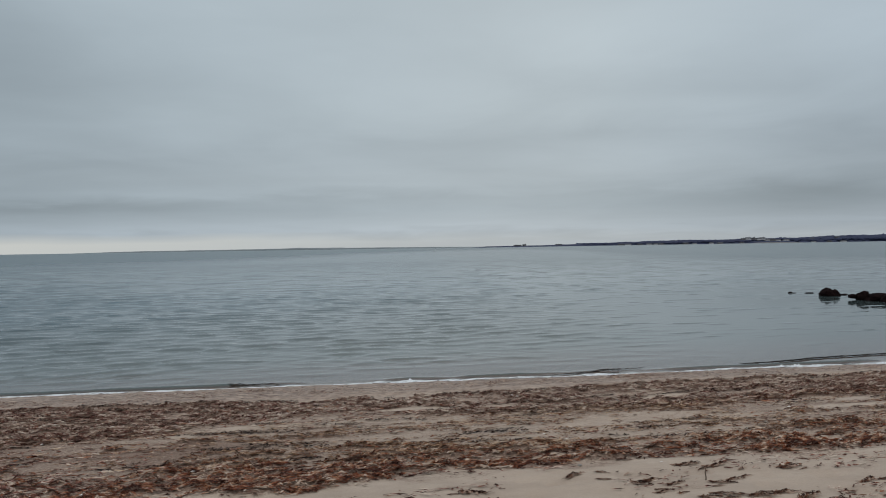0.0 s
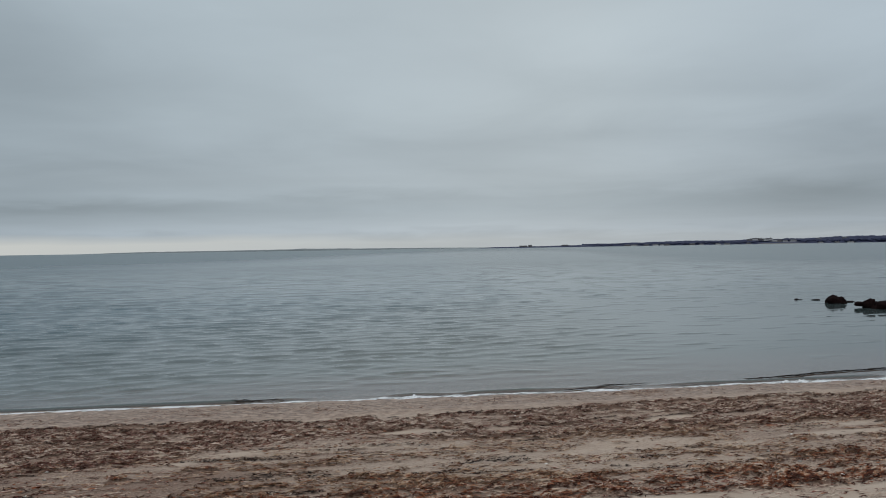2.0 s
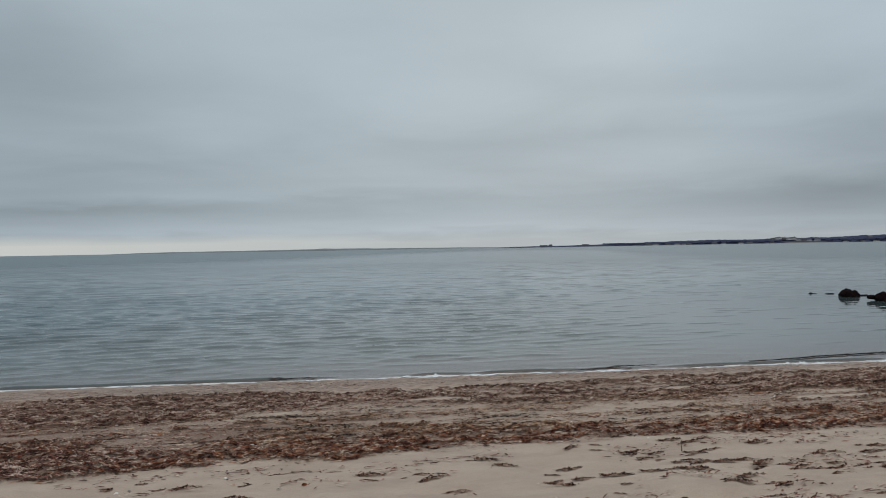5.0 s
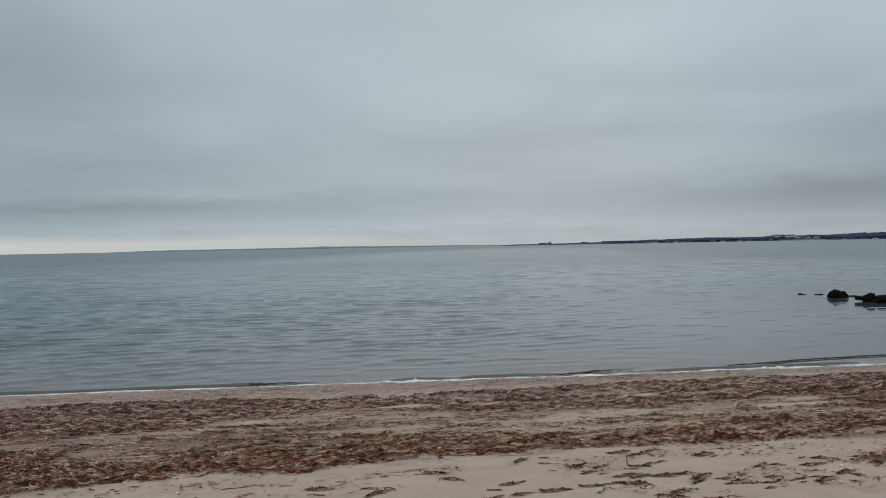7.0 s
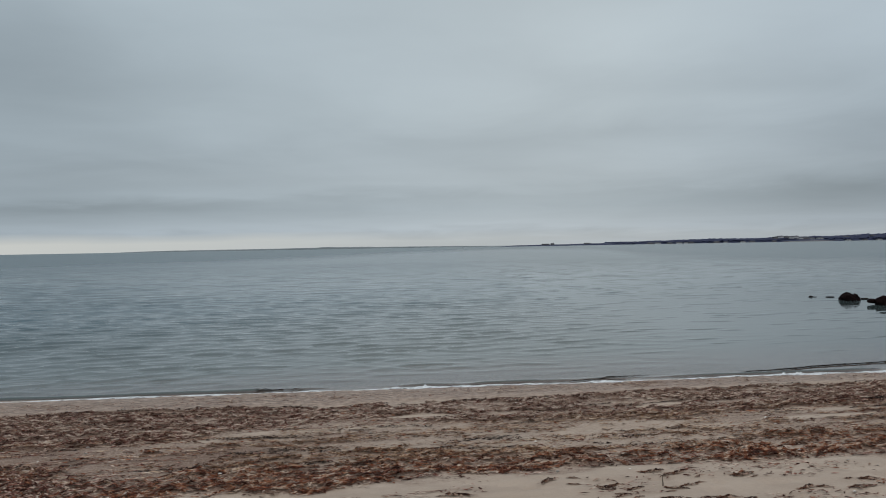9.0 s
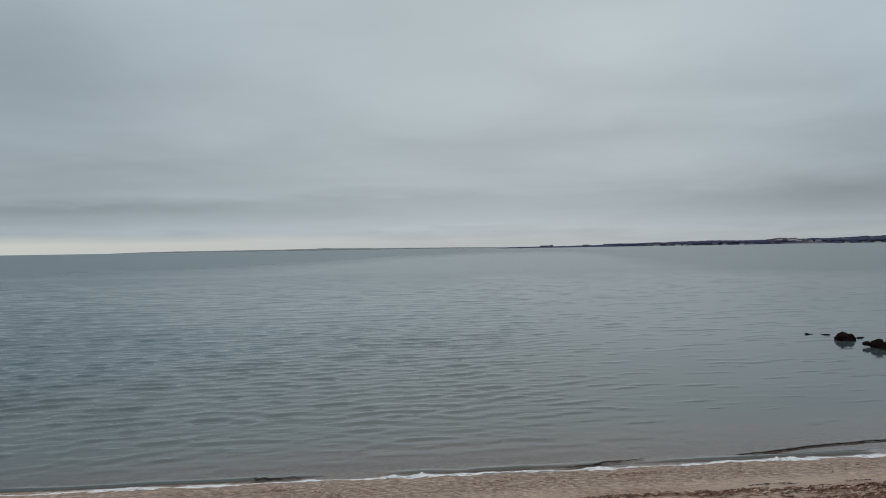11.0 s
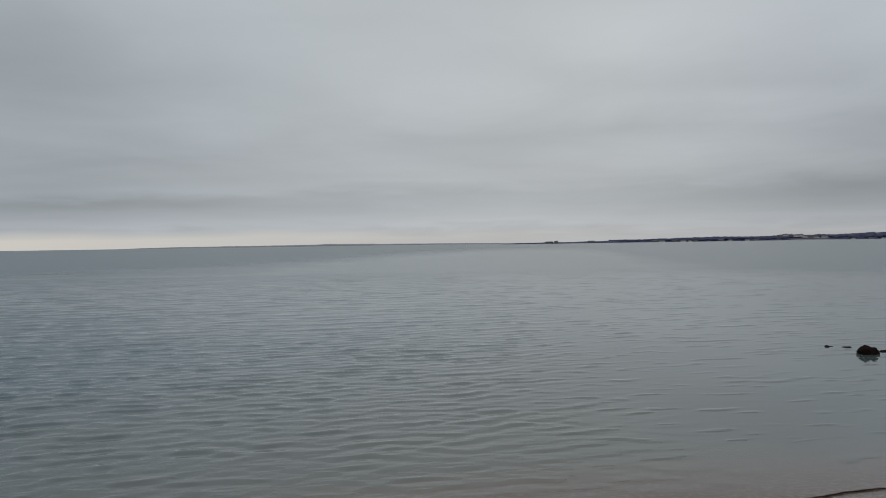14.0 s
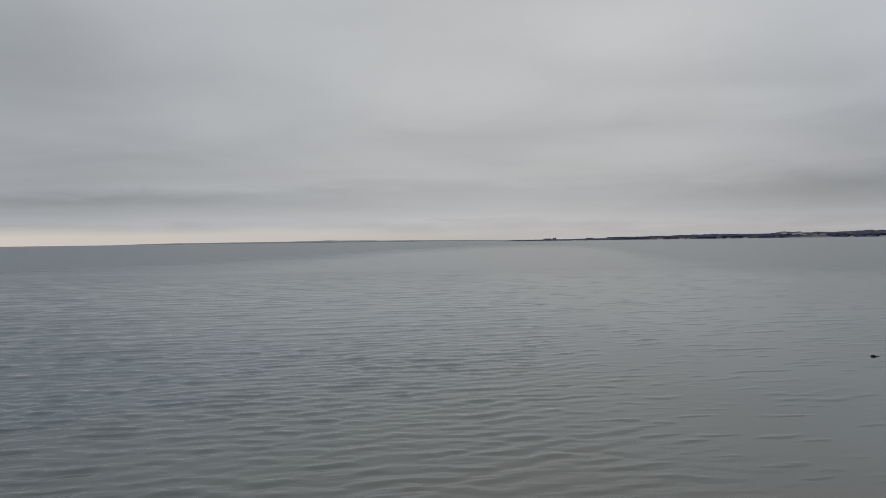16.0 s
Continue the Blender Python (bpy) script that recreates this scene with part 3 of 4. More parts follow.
def build_foam():
    """A broken line of foam where the last wave runs up the sand."""
    us = np.arange(-13.0, 26.0, 0.022)
    rows = 11
    mid = -0.02 - waterline(us) + 0.22 * (fnoise(us * 0.9, us * 0 + 1, 80, 4) - 0.5) + 0.12 * (fnoise(us * 3.0, us * 0 + 4, 82, 3) - 0.5)
    wide = 0.010 + 0.120 * smooth(fnoise(us * 1.6, us * 0 + 6, 84, 4) + 0.012 * us, 0.38, 0.82)
    verts = []
    for r in np.linspace(-1, 1, rows):
        ragged = 0.05 + 1.9 * fnoise(us * 8.0, us * 0 + 2.2 * r, 86, 3)
        w = mid + r * wide * ragged
        ground = np.maximum(beach_height(us, -w), swash(us, w))
        z = ground + 0.004 + (1 - r * r) * (0.005 + 0.09 * wide * fnoise(us * 16, us * 0 + r * 2, 88, 2))
        z = np.where(abs(r) > 0.99, ground - 0.004, z)
        verts.append(np.stack([us, w, z], -1))
    v = np.stack(verts, 1).reshape(-1, 3)
    ob = new("foam", mesh_of("foam", v, grid_faces(len(us), rows), FOAM))
    ob.matrix_world = SHORE
    tagged(ob, "thin broken line of white foam along the waterline", "foam", kind="stuff")


build_foam()


# ---------------------------------------------------------------- washed-up weed
def blades(rng, u, v, base, long, wide, lift, loose=0.5, bent=0.7):
    """Bent strips of weed, folded once each, laid at u, v on the sand."""
    n = len(u)
    turn = rng.normal(0.0, loose, n) + (rng.random(n) < 0.15) * rng.random(n) * math.pi
    curl = rng.normal(0, bent, n)
    rise = np.abs(rng.normal(0, 1, n)) * lift
    out = []
    for k, s in enumerate((-0.5, 0.05, 0.5)):
        ang = turn + curl * (s + 0.5)
        cu, cv = u + np.cos(turn + curl * 0.5 * (s + 0.5)) * s * long, v + np.sin(turn + curl * 0.5 * (s + 0.5)) * s * long
        half = wide * (0.30, 0.55, 0.25)[k]
        tilt = rng.normal(0, 0.28, n)
        hz = base + 0.003 + rise * (1 - (2 * s) ** 2) * 1.0 + rng.random(n) * 0.004
        for side in (-1, 1):
            out.append(np.stack([cu - side * np.sin(ang) * half, -(cv + side * np.cos(ang) * half), hz + side * half * tilt], -1))
    verts = np.stack(out, 1).reshape(-1, 3)
    one = np.array([[0, 1, 3, 2], [2, 3, 5, 4]])
    faces = (np.arange(n)[:, None, None] * 6 + one[None]).reshape(-1, 4)
    return verts, faces


def scatter(rng, count, u0, u1, v0, v1):
    """Places drawn by how thickly the weed lies."""
    u, v = rng.uniform(u0, u1, count), rng.uniform(v0, v1, count)
    cover, red = weed_cover(u, v)
    keep = rng.random(count) < np.clip(cover * 1.15, 0, 1)
    return u[keep], v[keep], cover[keep], red[keep]


def build_wrack():
    rng = np.random.default_rng(3)
    sets = [scatter(rng, 620000, -4.8, 9.0, 0.3, 11.2), scatter(rng, 90000, 9.0, 17.0, 0.3, 9.0), scatter(rng, 40000, -9.0, -4.8, 0.3, 9.0)]
    u, v, cover, red = (np.concatenate(c) for c in zip(*sets))
    # single scraps blown over the clean sand
    bu, bv = rng.uniform(-4, 6, 12000), rng.uniform(8.2, 11.2, 12000)
    some = fnoise(bu * 2.0, bv * 4.5, 120, 3) + 0.22 * (rng.random(12000) - 0.3) > 0.64
    u, v, cover, red = (np.concatenate(c) for c in ((u, bu[some]), (v, bv[some]), (cover, 0.2 + 0 * bu[some]), (red, 0.12 + 0 * bu[some])))
    # crumbs on the trodden sand between the bands, and weed chaff in the shingle by the water
    for n, u0, u1, v0, v1, gate, size in ((56000, -4.8, 8.0, 4.6, 8.4, 0.50, 0.15), (12000, -6.0, 11.0, 0.5, 1.9, 0.53, 0.10)):
        cu, cv = rng.uniform(u0, u1, n), rng.uniform(v0, v1, n)
        some = (fnoise(cu * 2.2, cv * 4.6, 122, 3) + 0.30 * (rng.random(n) - 0.5) > gate) & (weed_cover(cu, cv)[0] < 0.5)
        u, v, cover, red = (np.concatenate(c) for c in ((u, cu[some]), (v, cv[some]), (cover, size + 0 * cu[some]), (red, 0.3 + 0 * cu[some])))
    kind = np.where(rng.random(len(u)) < red, 1, 0)
    olive = smooth(v, 4.9, 5.5) * (1 - smooth(v, 7.3, 8.0)) * np.interp(u, [-2, -0.8, 3.5, 5], [0.25, 0.75, 0.75, 0.4])
    kind = np.where(rng.random(len(u)) < olive, 3, kind)
    bleached = 0.07 + 0.20 * (v < 5.2) + 0.08 * smooth(u, -0.5, 1.5) * (v < 5.5) + 0.22 * (fnoise(u * 0.7, v * 2.0, 92, 3) > 0.60) * (v < 6.5)
    ridge_there = np.exp(-(((v - 5.3) / 0.35) ** 2)) * np.clip(smooth(-u, 1.5, 2.2) + smooth(u, 5.3, 5.8), 0, 1)
    kind = np.where(rng.random(len(u)) < bleached * (1 - 0.85 * ridge_there), 2, kind)
    base = beach_height(u, v) + heap_height(u, v, cover)
    for k, (name, mat, label) in enumerate((("dark_seaweed_wrack", WEED_DARK, "dark brown dried eelgrass strewn in bands on sand"), ("red_seaweed_wrack", WEED_RED, "reddish brown seaweed scraps strewn in bands on sand"), ("bleached_seaweed_wrack", WEED_PALE, "pale bleached eelgrass scraps among the wrack"), ("olive_seaweed_wrack", WEED_OLIVE, "olive brown crumbled seaweed strewn thinly over sand"))):
        s = kind == k
        n = int(s.sum())
        far = 0.45 + 0.55 * smooth(v[s], 2.2, 3.2)
        long = rng.lognormal(math.log(0.046), 0.5, n) * far
        wide = rng.lognormal(math.log(0.0080), 0.42, n) * (1.15 if k == 1 else 1.0)
        verts, faces = blades(rng, u[s], v[s], base[s], long, wide, 0.006 * (0.3 + cover[s]))
        ob = new(name, mesh_of(name, verts, faces, mat, False))
        ob.matrix_world = SHORE
        tagged(ob, label, "seaweed", kind="stuff")


build_wrack()


def build_shade_lines():
    """Thin ropes of near-black weed that draw the shaded edges of the wrack."""
    rng = np.random.default_rng(19)
    us, vs = [], []
    for k in range(150):
        edge = rng.choice([2.75, 2.85, 3.4, 4.3, 5.1, 5.6, 6.6, 7.3])
        u0, v0, run = rng.uniform(-4.5, 9.5), edge + rng.normal(0, 0.16), rng.uniform(0.12, 0.75)
        n = int(run * 120)
        at = rng.uniform(0, run, n)
        us.append(u0 + at)
        vs.append(v0 + 0.07 * (fnoise(at * 3.0 + 10 * k, at * 0, 130, 2) - 0.5) + rng.normal(0, 0.010, n) * np.sqrt(np.maximum(0.05, 1 - (2 * at / run - 1) ** 2)))
    # the longest draw the shaded ledge where the wrack begins
    for u0, u1 in ((-5.4, -4.6), (-4.0, -2.7), (-2.4, -1.5), (-1.1, 0.15), (0.3, 0.75), (1.7, 2.5), (2.9, 3.5), (4.1, 5.6), (5.9, 6.5), (6.9, 8.6)):
        n = int((u1 - u0) * 260)
        at = rng.uniform(u0, u1, n)
        us.append(at)
        vs.append(wrack_top(at) + 0.06 + 0.10 * (fnoise(at * 1.6, at * 0 + 3.0, 134, 3) - 0.5) + rng.normal(0, 0.020, n) * fnoise(at * 4.0, at * 0 + 9.0, 136, 2))
    u, v = np.concatenate(us), np.concatenate(vs)
    base = beach_height(u, v) + heap_height(u, v, weed_cover(u, v)[0]) + rng.random(len(u)) * 0.012
    verts, faces = blades(rng, u, v, base, rng.lognormal(math.log(0.035), 0.4, len(u)), rng.lognormal(math.log(0.008), 0.4, len(u)), 0.006, 0.5, 1.0)
    ob = new("wrack_shade_strands", mesh_of("wrack_shade_strands", verts, faces, WEED_SHADE, False))
    ob.matrix_world = SHORE
    tagged(ob, "thin blackish strands drawn as the shaded edges of the wrack", "seaweed", kind="stuff")


build_shade_lines()


def build_wave_shade():
    """Long black strands on the last low wave, added to imitate its shaded front."""
    rng = np.random.default_rng(29)
    us, ws = [], []
    for u0, u1, w0, w1, n, thick in ((8.1, 10.4, -0.10, 0.28, 600, 0.014), (10.1, 12.9, 0.28, 0.40, 600, 0.016), (4.3, 6.2, -0.24, 0.06, 190, 0.010), (-1.5, -0.6, 0.17, 0.17, 50, 0.012)):
        at = rng.beta(1.3, 1.3, n)
        us.append(u0 + (u1 - u0) * at)
        ws.append(w0 + (w1 - w0) * at + 0.16 * (fnoise(at * 7.0 + u0, at * 0, 140, 3) - 0.5) + rng.normal(0, thick, n) * fnoise(at * 11.0, at * 0 + u0, 144, 2))
    u, w = np.concatenate(us), np.concatenate(ws)
    base = np.maximum(beach_height(u, -w), swash(u, w) + 0.003) + rng.random(len(u)) * 0.014
    verts, faces = blades(rng, u, -w, base, rng.lognormal(math.log(0.11), 0.4, len(u)), rng.lognormal(math.log(0.012), 0.4, len(u)), 0.005, 0.12, 0.3)
    ob = new("wave_shade_strands", mesh_of("wave_shade_strands", verts, faces, WEED_SHADE, False))
    ob.matrix_world = SHORE
    tagged(ob, "black strands standing in for the shaded front of the shore break", "seaweed", kind="stuff")


build_wave_shade()


def clump_mesh(seed, mat):
    """One tangled tuft, about 0.2 m long, of strands round a low heart."""
    rng = np.random.default_rng(seed)
    n = 84
    r, a = rng.random(n) ** 0.6, rng.random(n) * math.tau
    bow, lean = rng.uniform(-0.03, 0.03), rng.uniform(-0.15, 0.15)
    u = np.cos(a) * r * 0.105
    v = np.sin(a) * r * rng.uniform(0.018, 0.042) + bow * (u / 0.1) ** 2 + lean * u
    base = 0.010 * (1 - r) * rng.random(n)
    verts, faces = blades(rng, u, v, base, rng.lognormal(math.log(0.034), 0.5, n), rng.lognormal(math.log(0.008), 0.4, n), 0.006, 0.9, 1.6)
    return mesh_of("seaweed_clump", verts, faces, mat, False)


CLUMPS = [(-1.91, 9.01), (-1.35, 9.21), (-0.94, 9.66), (-0.7, 9.03), (-0.09, 9.25), (0.32, 9.43), (0.79, 9.02), (0.91, 9.22), (0.43, 9.89), (1.11, 9.93), (2.41, 8.7), (2.6, 8.77), (3.06, 8.92), (1.85, 9.03), (2.03, 8.97), (2.07, 9.2), (1.92, 9.34), (2.35, 9.27), (2.49, 9.19), (2.1, 9.57), (2.07, 9.8), (2.16, 9.85), (2.23, 9.57), (2.41, 9.62), (2.61, 9.55), (2.65, 9.7), (2.79, 9.78), (2.86, 9.84), (3, 9.89), (2.75, 9.97), (3.24, 9.75), (3.31, 9.81), (3.51, 9.83), (3.46, 9.95), (3.32, 9.36), (3.72, 9.43), (3.96, 9.17), (3.77, 9.74), (3.89, 9.73), (1.77, 9.83), (2.33, 10.09), (2.21, 10.15), (1.53, 8.83), (1.3, 9.49), (1.29, 9.83), (1.5, 9.87), (2.52, 10.24)]


def on_sand(u, v, turn=0.0, size=1.0, sink=0.0):
    z = float(beach_height(u, v)) + float(heap_height(u, v, weed_cover(u, v)[0])) - sink
    return SHORE @ Matrix.LocRotScale((u, -v, z), Euler((math.atan(-SLOPE), 0, turn)), (size, size, size))


def build_clumps():
    rng = random.Random(8)
    kinds = [clump_mesh(100 + k, WEED_TUFT) for k in range(9)]
    places = list(CLUMPS)
    places += [(u + rng.uniform(-0.22, 0.22), v + rng.uniform(-0.08, 0.08)) for u, v in CLUMPS if rng.random() < 0.9]
    places += [(rng.uniform(-2.5, 5.2), rng.uniform(8.8, 10.9)) for _ in range(26)]
    places += [(rng.uniform(-3.0, 3.0), rng.uniform(5.8, 7.0)) for _ in range(10)]
    for k, (u, v) in enumerate(places):
        ob = new("seaweed_clump", kinds[rng.randrange(9)])
        size = rng.uniform(0.65, 1.15) if k < len(CLUMPS) else rng.uniform(0.25, 0.7)
        ob.matrix_world = on_sand(u, v, rng.uniform(-0.5, 0.5), size)
        tagged(ob, "dry dark brown tuft of seaweed lying on sand", "seaweed", "seaweed clumps on the sand")


build_clumps()


def shell_mesh():
    bm = bmesh.new()
    rings, spokes = 5, 13
    hinge = bm.verts.new((0, 0, 0.002))
    grid = []
    for i in range(1, rings + 1):
        r = i / rings
        row = []
        for j in range(spokes):
            a = radians(-75 + 150 * j / (spokes - 1))
            rib = 1 + 0.03 * (j % 2)
            row.append(bm.verts.new((math.sin(a) * r * 0.022, math.cos(a) * r * 0.036 * rib, 0.012 * math.sin(math.pi * min(r * 0.85 + 0.08, 1)) * math.cos(a * 0.8) * rib)))
        grid.append(row)
    for j in range(spokes - 1):
        bm.faces.new((hinge, grid[0][j], grid[0][j + 1]))
        for i in range(rings - 1):
            bm.faces.new((grid[i][j], grid[i + 1][j], grid[i + 1][j + 1], grid[i][j + 1]))
    bmesh.ops.solidify(bm, geom=bm.faces[:], thickness=0.002)
    me = bpy.data.meshes.new("shell")
    bm.to_mesh(me)
    bm.free()
    me.materials.append(SHELL)
    return me


def stone_mesh(name, mat, seed, sx, sy, sz, rough=0.25, level=3, flat=0.3):
    """A worn stone: a ball pushed about by noise, its underside flattened."""
    bm = bmesh.new()
    bmesh.ops.create_icosphere(bm, subdivisions=level, radius=1.0)
    for v in bm.verts:
        p = v.co.copy()
        k = 1 + rough * (noise.noise(p * 1.1 + Vector((seed, 0, 0))) * 1.2 + 0.5 * noise.noise(p * 2.7 + Vector((0, seed, 0))) + 0.25 * noise.noise(p * 6.0 + Vector((0, 0, seed))))
        p *= k
        v.co = Vector((p.x * sx, p.y * sy, max(p.z, -flat) * sz))
    me = bpy.data.meshes.new(name)
    bm.to_mesh(me)
    bm.free()
    for f in me.polygons:
        f.use_smooth = True
    me.materials.append(mat)
    return me


def build_bits():
    rng = random.Random(21)
    shell = shell_mesh()
    for k in range(70):
        u, v = rng.uniform(-3.5, 7.5), rng.uniform(3.2, 10.6)
        ob = new("shell", shell)
        ob.matrix_world = on_sand(u, v, rng.uniform(0, 6.28), rng.uniform(0.5, 1.05), -0.006)
        tagged(ob, "small white bivalve shell lying on the wrack", "shell", "shells on the beach")
    stones = [stone_mesh("pebble", PEBBLE, 30 + k, 0.020, 0.015, 0.010, 0.2, 2) for k in range(3)]
    for k in range(60):
        u, v = rng.uniform(-3.5, 7.0), rng.uniform(3.0, 10.6)
        ob = new("pebble", stones[k % 3])
        ob.matrix_world = on_sand(u, v, rng.uniform(0, 6.28), rng.uniform(0.5, 1.3), -0.003)
        tagged(ob, "small rounded grey pebble on sand", "pebble", "pebbles on the beach")


build_bits()


def build_twig():
    bm = bmesh.new()
    spine = [Vector((0, 0, -0.03)), Vector((0.004, 0, 0.02)), Vector((0.002, 0.004, 0.05)), Vector((0.010, 0.002, 0.085))]
    rings = []
    for k, c in enumerate(spine):
        r = 0.006 - 0.0012 * k
        rings.append([bm.verts.new(c + Vector((math.cos(a) * r, math.sin(a) * r, 0))) for a in (math.tau * j / 6 for j in range(6))])
    for a, b in zip(rings, rings[1:]):
        for j in range(6):
            bm.faces.new((a[j], a[(j + 1) % 6], b[(j + 1) % 6], b[j]))
    bm.faces.new(rings[-1])
    ob = part("twig", bm, TWIG)
    ob.matrix_world = on_sand(2.30, 9.16)
    tagged(ob, "short dark twig standing up out of seaweed", "twig")


build_twig()


# ---------------------------------------------------------------- rocks in the water
def lump(bm, seed, x, y, z, sx, sy, sz, level):
    """One rounded, knobbly lump of a rock."""
    made = bmesh.ops.create_icosphere(bm, subdivisions=level, radius=1.0)["verts"]
    for v in made:
        p = v.co.copy()
        k = 1 + 0.30 * noise.noise(p * 1.2 + Vector((seed, 0, 0))) + 0.16 * noise.noise(p * 3.1 + Vector((0, seed, 0))) + 0.09 * noise.noise(p * 8.0 + Vector((0, 0, seed)))
        p = Vector([math.copysign(abs(c) ** 0.82, c) for c in p]) * k
        v.co = Vector((x + p.x * sx, y + p.y * sy, max(z + p.z * sz, -0.35)))


def rock(x, y, label, *lumps, level=4):
    bm = bmesh.new()
    for k, one in enumerate(lumps):
        lump(bm, x * 3.7 + k * 5.1, *one, level)
    for f in bm.faces:
        f.smooth = True
    ob = part("rock", bm, ROCK)
    ob.matrix_world = pose(x, y, 0.0)
    tagged(ob, label, "rock", "rocks in the shallows")


def build_rocks():
    big, low = "dark rock draped in wet brown weed, standing in the sea", "low dark rock just breaking the water"
    rock(17.33, 33.95, big, (0.02, 0, 0.06, 0.31, 0.28, 0.25), (0.19, -0.08, 0.04, 0.20, 0.24, 0.22), (-0.22, 0.02, 0.02, 0.19, 0.20, 0.20))
    rock(17.25, 31.2, "long dark rock draped in wet brown weed, in the sea", (-0.16, 0.42, 0.13, 0.19, 0.16, 0.09), (0.10, 0.20, 0.06, 0.24, 0.26, 0.27), (0.40, -0.25, 0.04, 0.42, 0.46, 0.25), (0.72, -0.85, 0.04, 0.55, 0.50, 0.27), (1.5, -1.1, 0.02, 0.75, 0.55, 0.26))
    rock(16.84, 36.25, low, (-0.07, 0, -0.01, 0.08, 0.10, 0.075), (0.08, 0.02, -0.03, 0.13, 0.10, 0.055), level=3)
    rock(17.52, 35.95, low, (0, 0, -0.02, 0.20, 0.12, 0.060), (-0.15, 0.04, -0.03, 0.10, 0.1, 0.05), level=3)
    rock(18.28, 34.5, low, (0, 0, -0.01, 0.13, 0.12, 0.06), (0.22, 0.30, -0.02, 0.14, 0.1, 0.05), level=3)


build_rocks()


# ---------------------------------------------------------------- the coast across the bay
def ridge(name, xs, y, tops, depth, mat, label, seed, rough):
    """A low land mass: a long swell from the water up to its crest and down again behind."""
    cross = [(0.0, -0.15), (0.008, 0.30), (0.03, 0.55), (0.30, 0.85), (0.55, 1.0), (0.8, 0.8), (1.0, -0.15)]
    crest = tops * (1 + rough * (fnoise(xs * 0.02, xs * 0, seed, 4) - 0.5))
    rows = [np.stack([xs, y + d * depth + 0 * xs, crest * h if h > 0 else 0 * xs - 2.0], -1) for d, h in cross]
    v = np.stack(rows, 1).reshape(-1, 3)
    ob = new(name, mesh_of(name, v, grid_faces(len(xs), len(cross)), mat))
    return tagged(ob, label, "coast", kind="structure")


COAST_X = [150, 178, 190, 420, 440, 520, 760, 860, 1000, 1150, 1300, 1700, 2600]
COAST_Z = [0.2, 2.2, 3.0, 4.6, 5.0, 5.0, 6.5, 7.0, 8.0, 10.0, 11.0, 13.0, 14.0]


def build_coast():
    xs = np.arange(150, 2600, 12.0)
    ridge("coast", xs, 2000.0, np.interp(xs, COAST_X, COAST_Z), 260.0, LAND_HAZED, "low dark wooded coast across the bay, tinted blue for haze", 95, 0.5)
    xs = np.arange(870, 1010, 6.0)
    tall = 3.0 * np.sin(np.pi * (xs - 870) / 140) ** 0.5
    ridge("bluff", xs, 1990.0, np.maximum(tall, 0.3), 60.0, BLUFF, "pale sandy bluff on the far shore", 97, 0.4)
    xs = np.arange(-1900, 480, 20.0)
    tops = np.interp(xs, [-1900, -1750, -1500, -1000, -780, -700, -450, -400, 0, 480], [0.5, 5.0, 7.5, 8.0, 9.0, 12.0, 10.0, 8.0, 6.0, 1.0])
    ridge("far_coast", xs, 4300.0, tops, 200.0, HAZE, "low coast along the horizon, haze painted into its colour", 98, 0.3)


build_coast()


def build_woods():
    """Winter woods on the far coast: many small ragged crowns side by side."""
    rng = np.random.default_rng(77)
    bm = bmesh.new()
    bmesh.ops.create_icosphere(bm, subdivisions=1, radius=1.0)
    ball = np.array([v.co for v in bm.verts])
    tri = np.array([[v.index for v in f.verts] for f in bm.faces])
    bm.free()
    count = 5600
    x = rng.uniform(440, 2500, count)
    back = rng.random(count)
    stand = fnoise(x * 0.012, x * 0, 96, 4)
    keep = (rng.random(count) < smooth(stand, 0.10, 0.28)) & ~((x > 880) & (x < 1000) & (back < 0.35))
    x, back, stand = x[keep], back[keep], stand[keep]
    y = 2004 + back * 150
    floor = np.interp(x, COAST_X, COAST_Z) * np.interp(back, [0, 0.5, 1], [0.35, 0.85, 1.0])
    tall = np.interp(x, [440, 520, 900, 1200], [2.6, 3.2, 4.2, 5.0]) * (0.55 + 0.9 * stand) * rng.uniform(0.65, 1.2, len(x))
    n = len(x)
    push = 1 + 0.45 * (rng.random((n, len(ball))) - 0.5)
    r = tall[:, None] * rng.uniform(1.1, 2.2, n)[:, None]
    px = x[:, None] + ball[None, :, 0] * r * push
    py = y[:, None] + ball[None, :, 1] * r * push
    pz = (floor + tall * 0.55)[:, None] + ball[None, :, 2] * (tall * 0.75)[:, None] * push
    verts = np.stack([px, py, pz], -1).reshape(-1, 3)
    faces = (np.arange(n)[:, None, None] * len(ball) + tri[None]).reshape(-1, 3)
    ob = new("woods", mesh_of("woods", verts, faces, WOODS_HAZED, False))
    tagged(ob, "dark leafless winter woods along the far shore, tinted blue for haze", "woods", kind="stuff")


build_woods()


def box(bm, x0, x1, y0, y1, z0, z1):
    vs = [bm.verts.new(c) for c in ((x0, y0, z0), (x1, y0, z0), (x1, y1, z0), (x0, y1, z0), (x0, y0, z1), (x1, y0, z1), (x1, y1, z1), (x0, y1, z1))]
    for f in ((0, 3, 2, 1), (4, 5, 6, 7), (0, 1, 5, 4), (1, 2, 6, 5), (2, 3, 7, 6), (3, 0, 4, 7)):
        bm.faces.new([vs[k] for k in f])


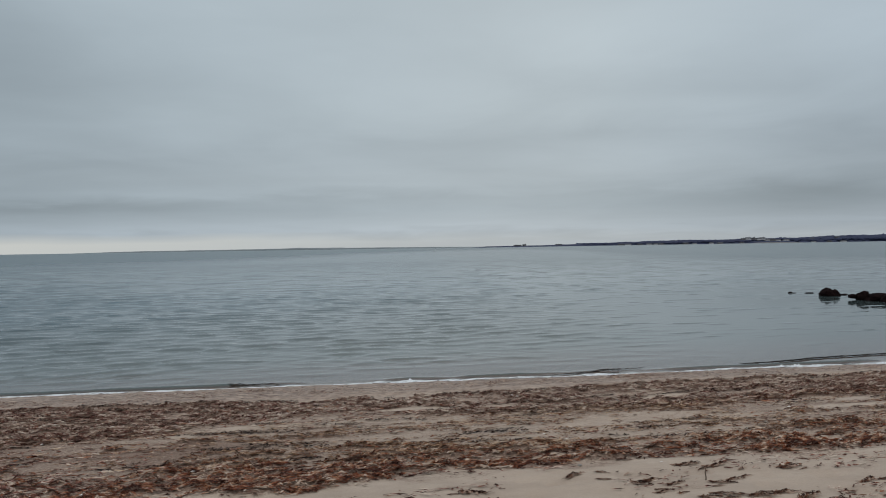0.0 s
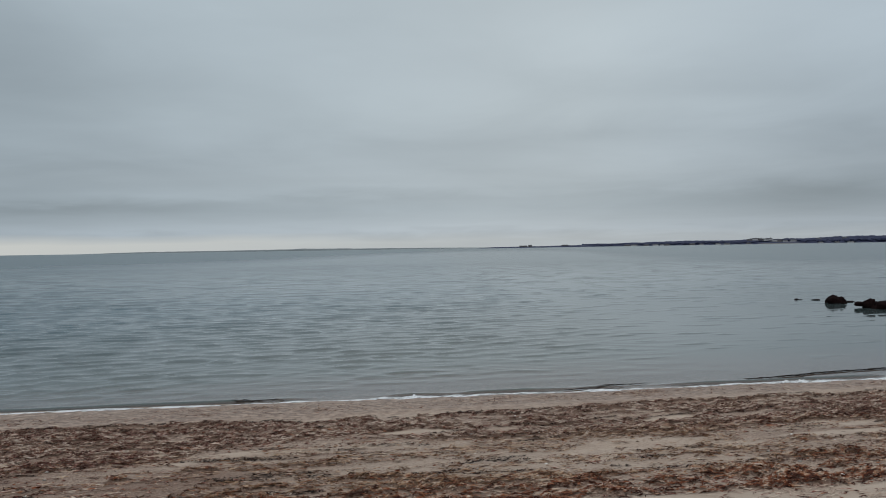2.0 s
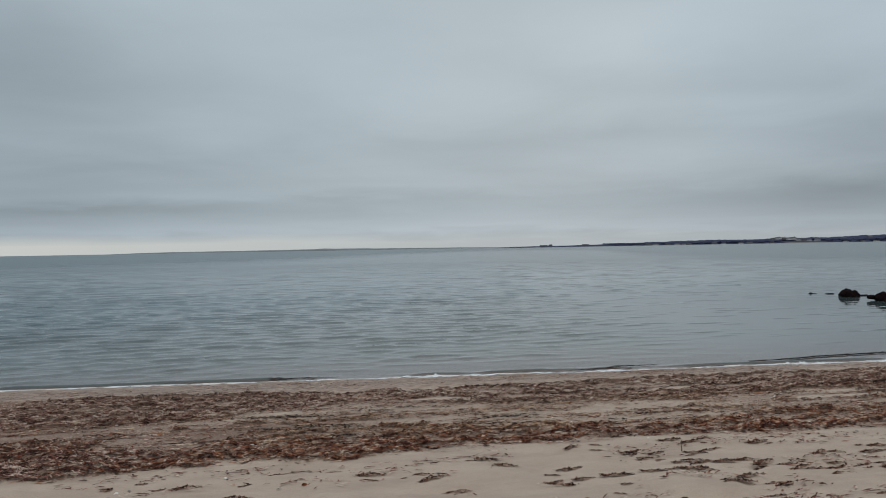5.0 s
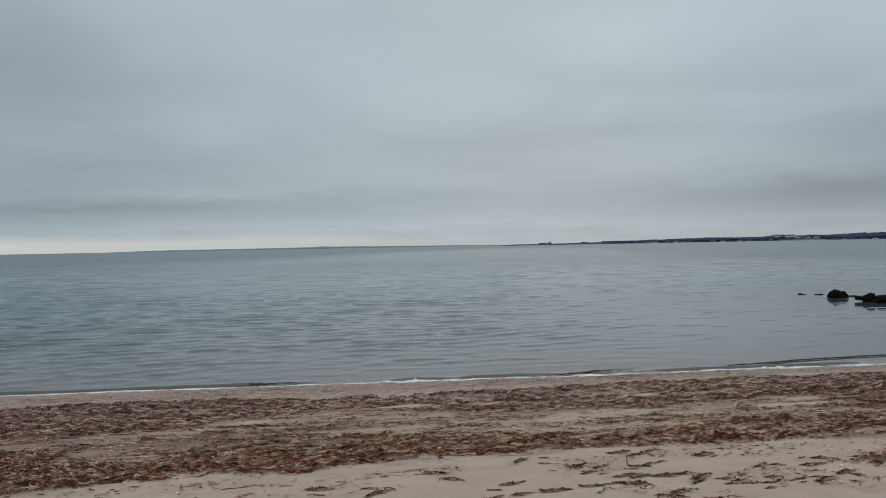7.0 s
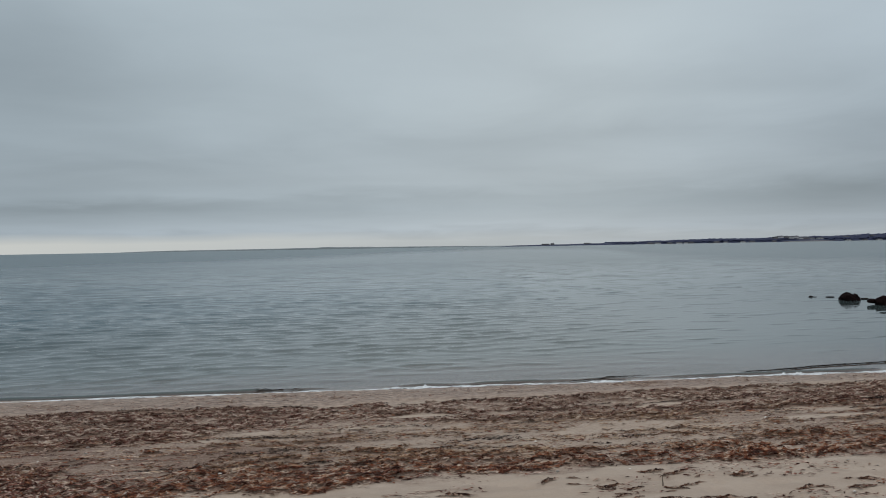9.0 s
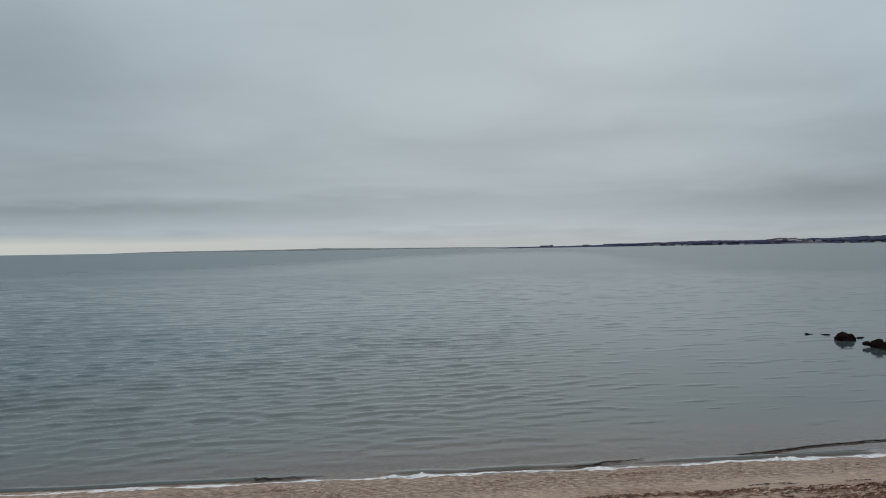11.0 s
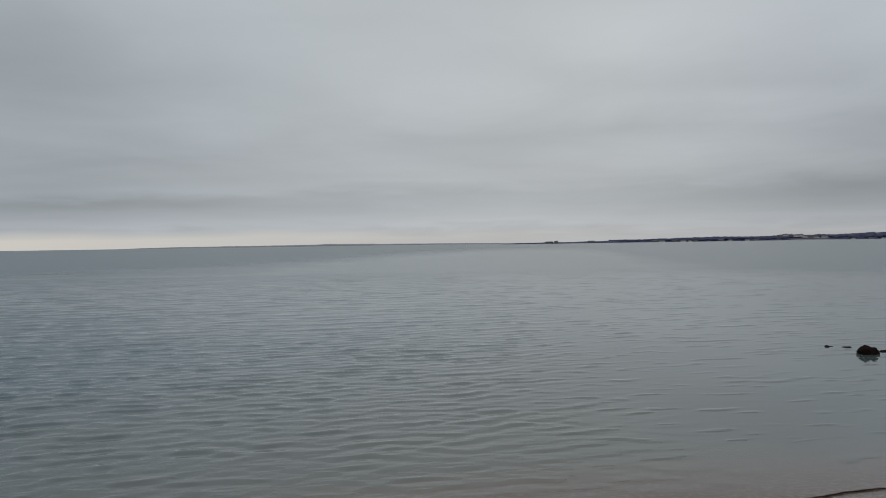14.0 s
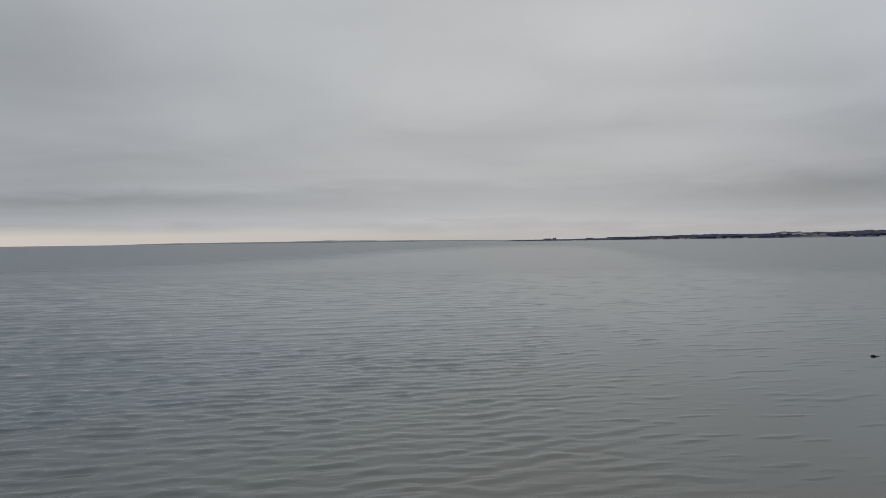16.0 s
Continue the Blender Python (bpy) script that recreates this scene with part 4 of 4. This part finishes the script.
def house(x, y, z, wide, deep, tall, roof, wall, label, turn=0.0, chimney=False):
    base = new("house")
    base.matrix_world = pose(x, y, z, 0, 0, turn)
    bm = bmesh.new()
    box(bm, -wide / 2, wide / 2, -deep / 2, deep / 2, -1.5, tall)
    part("wall", bm, wall, base)
    bm = bmesh.new()
    a, b, e = wide / 2 + 0.4, deep / 2 + 0.4, tall - 0.1
    low = [bm.verts.new((sx * a, sy * b, e)) for sx, sy in ((-1, -1), (1, -1), (1, 1), (-1, 1))]
    top = [bm.verts.new((sx * a * 0.92, 0, e + roof)) for sx in (-1, 1)]
    for f in ((low[0], low[1], top[1], top[0]), (low[2], low[3], top[0], top[1]), (low[1], low[2], top[1]), (low[3], low[0], top[0]), tuple(low[::-1])):
        bm.faces.new(f)
    cap = part("roof", bm, ROOF, base, "dark grey pitched roof")
    if chimney:
        bm = bmesh.new()
        box(bm, wide * 0.2, wide * 0.2 + 1.0, -0.5, 0.5, tall + roof * 0.4, tall + roof + 1.6)
        part("chimney", bm, WALL_TAN, cap)
    count = max(2, int(wide / 4))
    for k in range(count):
        bm = bmesh.new()
        cx = -wide / 2 + wide * (k + 0.5) / count
        box(bm, cx - 0.6, cx + 0.6, -deep / 2 - 0.08, -deep / 2 + 0.1, tall * 0.35, tall * 0.75)
        part("window", bm, PANE, base)
    return tagged(base, label, "house", "houses on the far coast")


def build_houses():
    rng = random.Random(5)
    white, tan = "white clapboard house with a dark roof on the far shore", "grey shingled house with a dark roof on the far shore"
    house(262, 2030, 2.0, 20, 9, 2.2, 1.8, WALL_TAN, "long low grey beach house on the far spit")
    house(280, 2028, 2.0, 9, 8, 2.6, 2.6, WALL_TAN, "steep-roofed grey beach house on the far spit", 0, True)
    house(372, 2030, 2.2, 16, 9, 2.6, 1.8, WALL_TAN, "small low grey hut on the far spit")
    for x, pale in ((530, 0), (548, 1), (580, 0), (604, 1), (622, 1), (636, 0), (700, 0), (724, 1), (768, 1), (792, 0), (850, 0), (1040, 1), (1085, 0), (1120, 1)):
        house(x, 1996 + rng.random() * 5, rng.uniform(0.2, 0.8), rng.uniform(9, 15), 8, rng.uniform(1.8, 2.4), rng.uniform(1.3, 1.9), WALL if pale else WALL_TAN, white if pale else tan, rng.uniform(-12, 12))
    for x, z, pale in ((872, 9.5, 0), (886, 11.5, 1), (901, 11.0, 0), (914, 9.5, 1), (926, 10.5, 1), (938, 7.5, 1), (952, 6.5, 0), (968, 5.5, 1), (990, 5.2, 1), (1060, 8.0, 0), (1130, 9.5, 0)):
        house(x, 2044 if z > 5 else 2006, z, rng.uniform(10, 15), 9, rng.uniform(2.2, 3.2), rng.uniform(1.8, 2.6), WALL if pale else WALL_TAN, white if pale else tan, rng.uniform(-10, 10), rng.random() < 0.4)


build_houses()
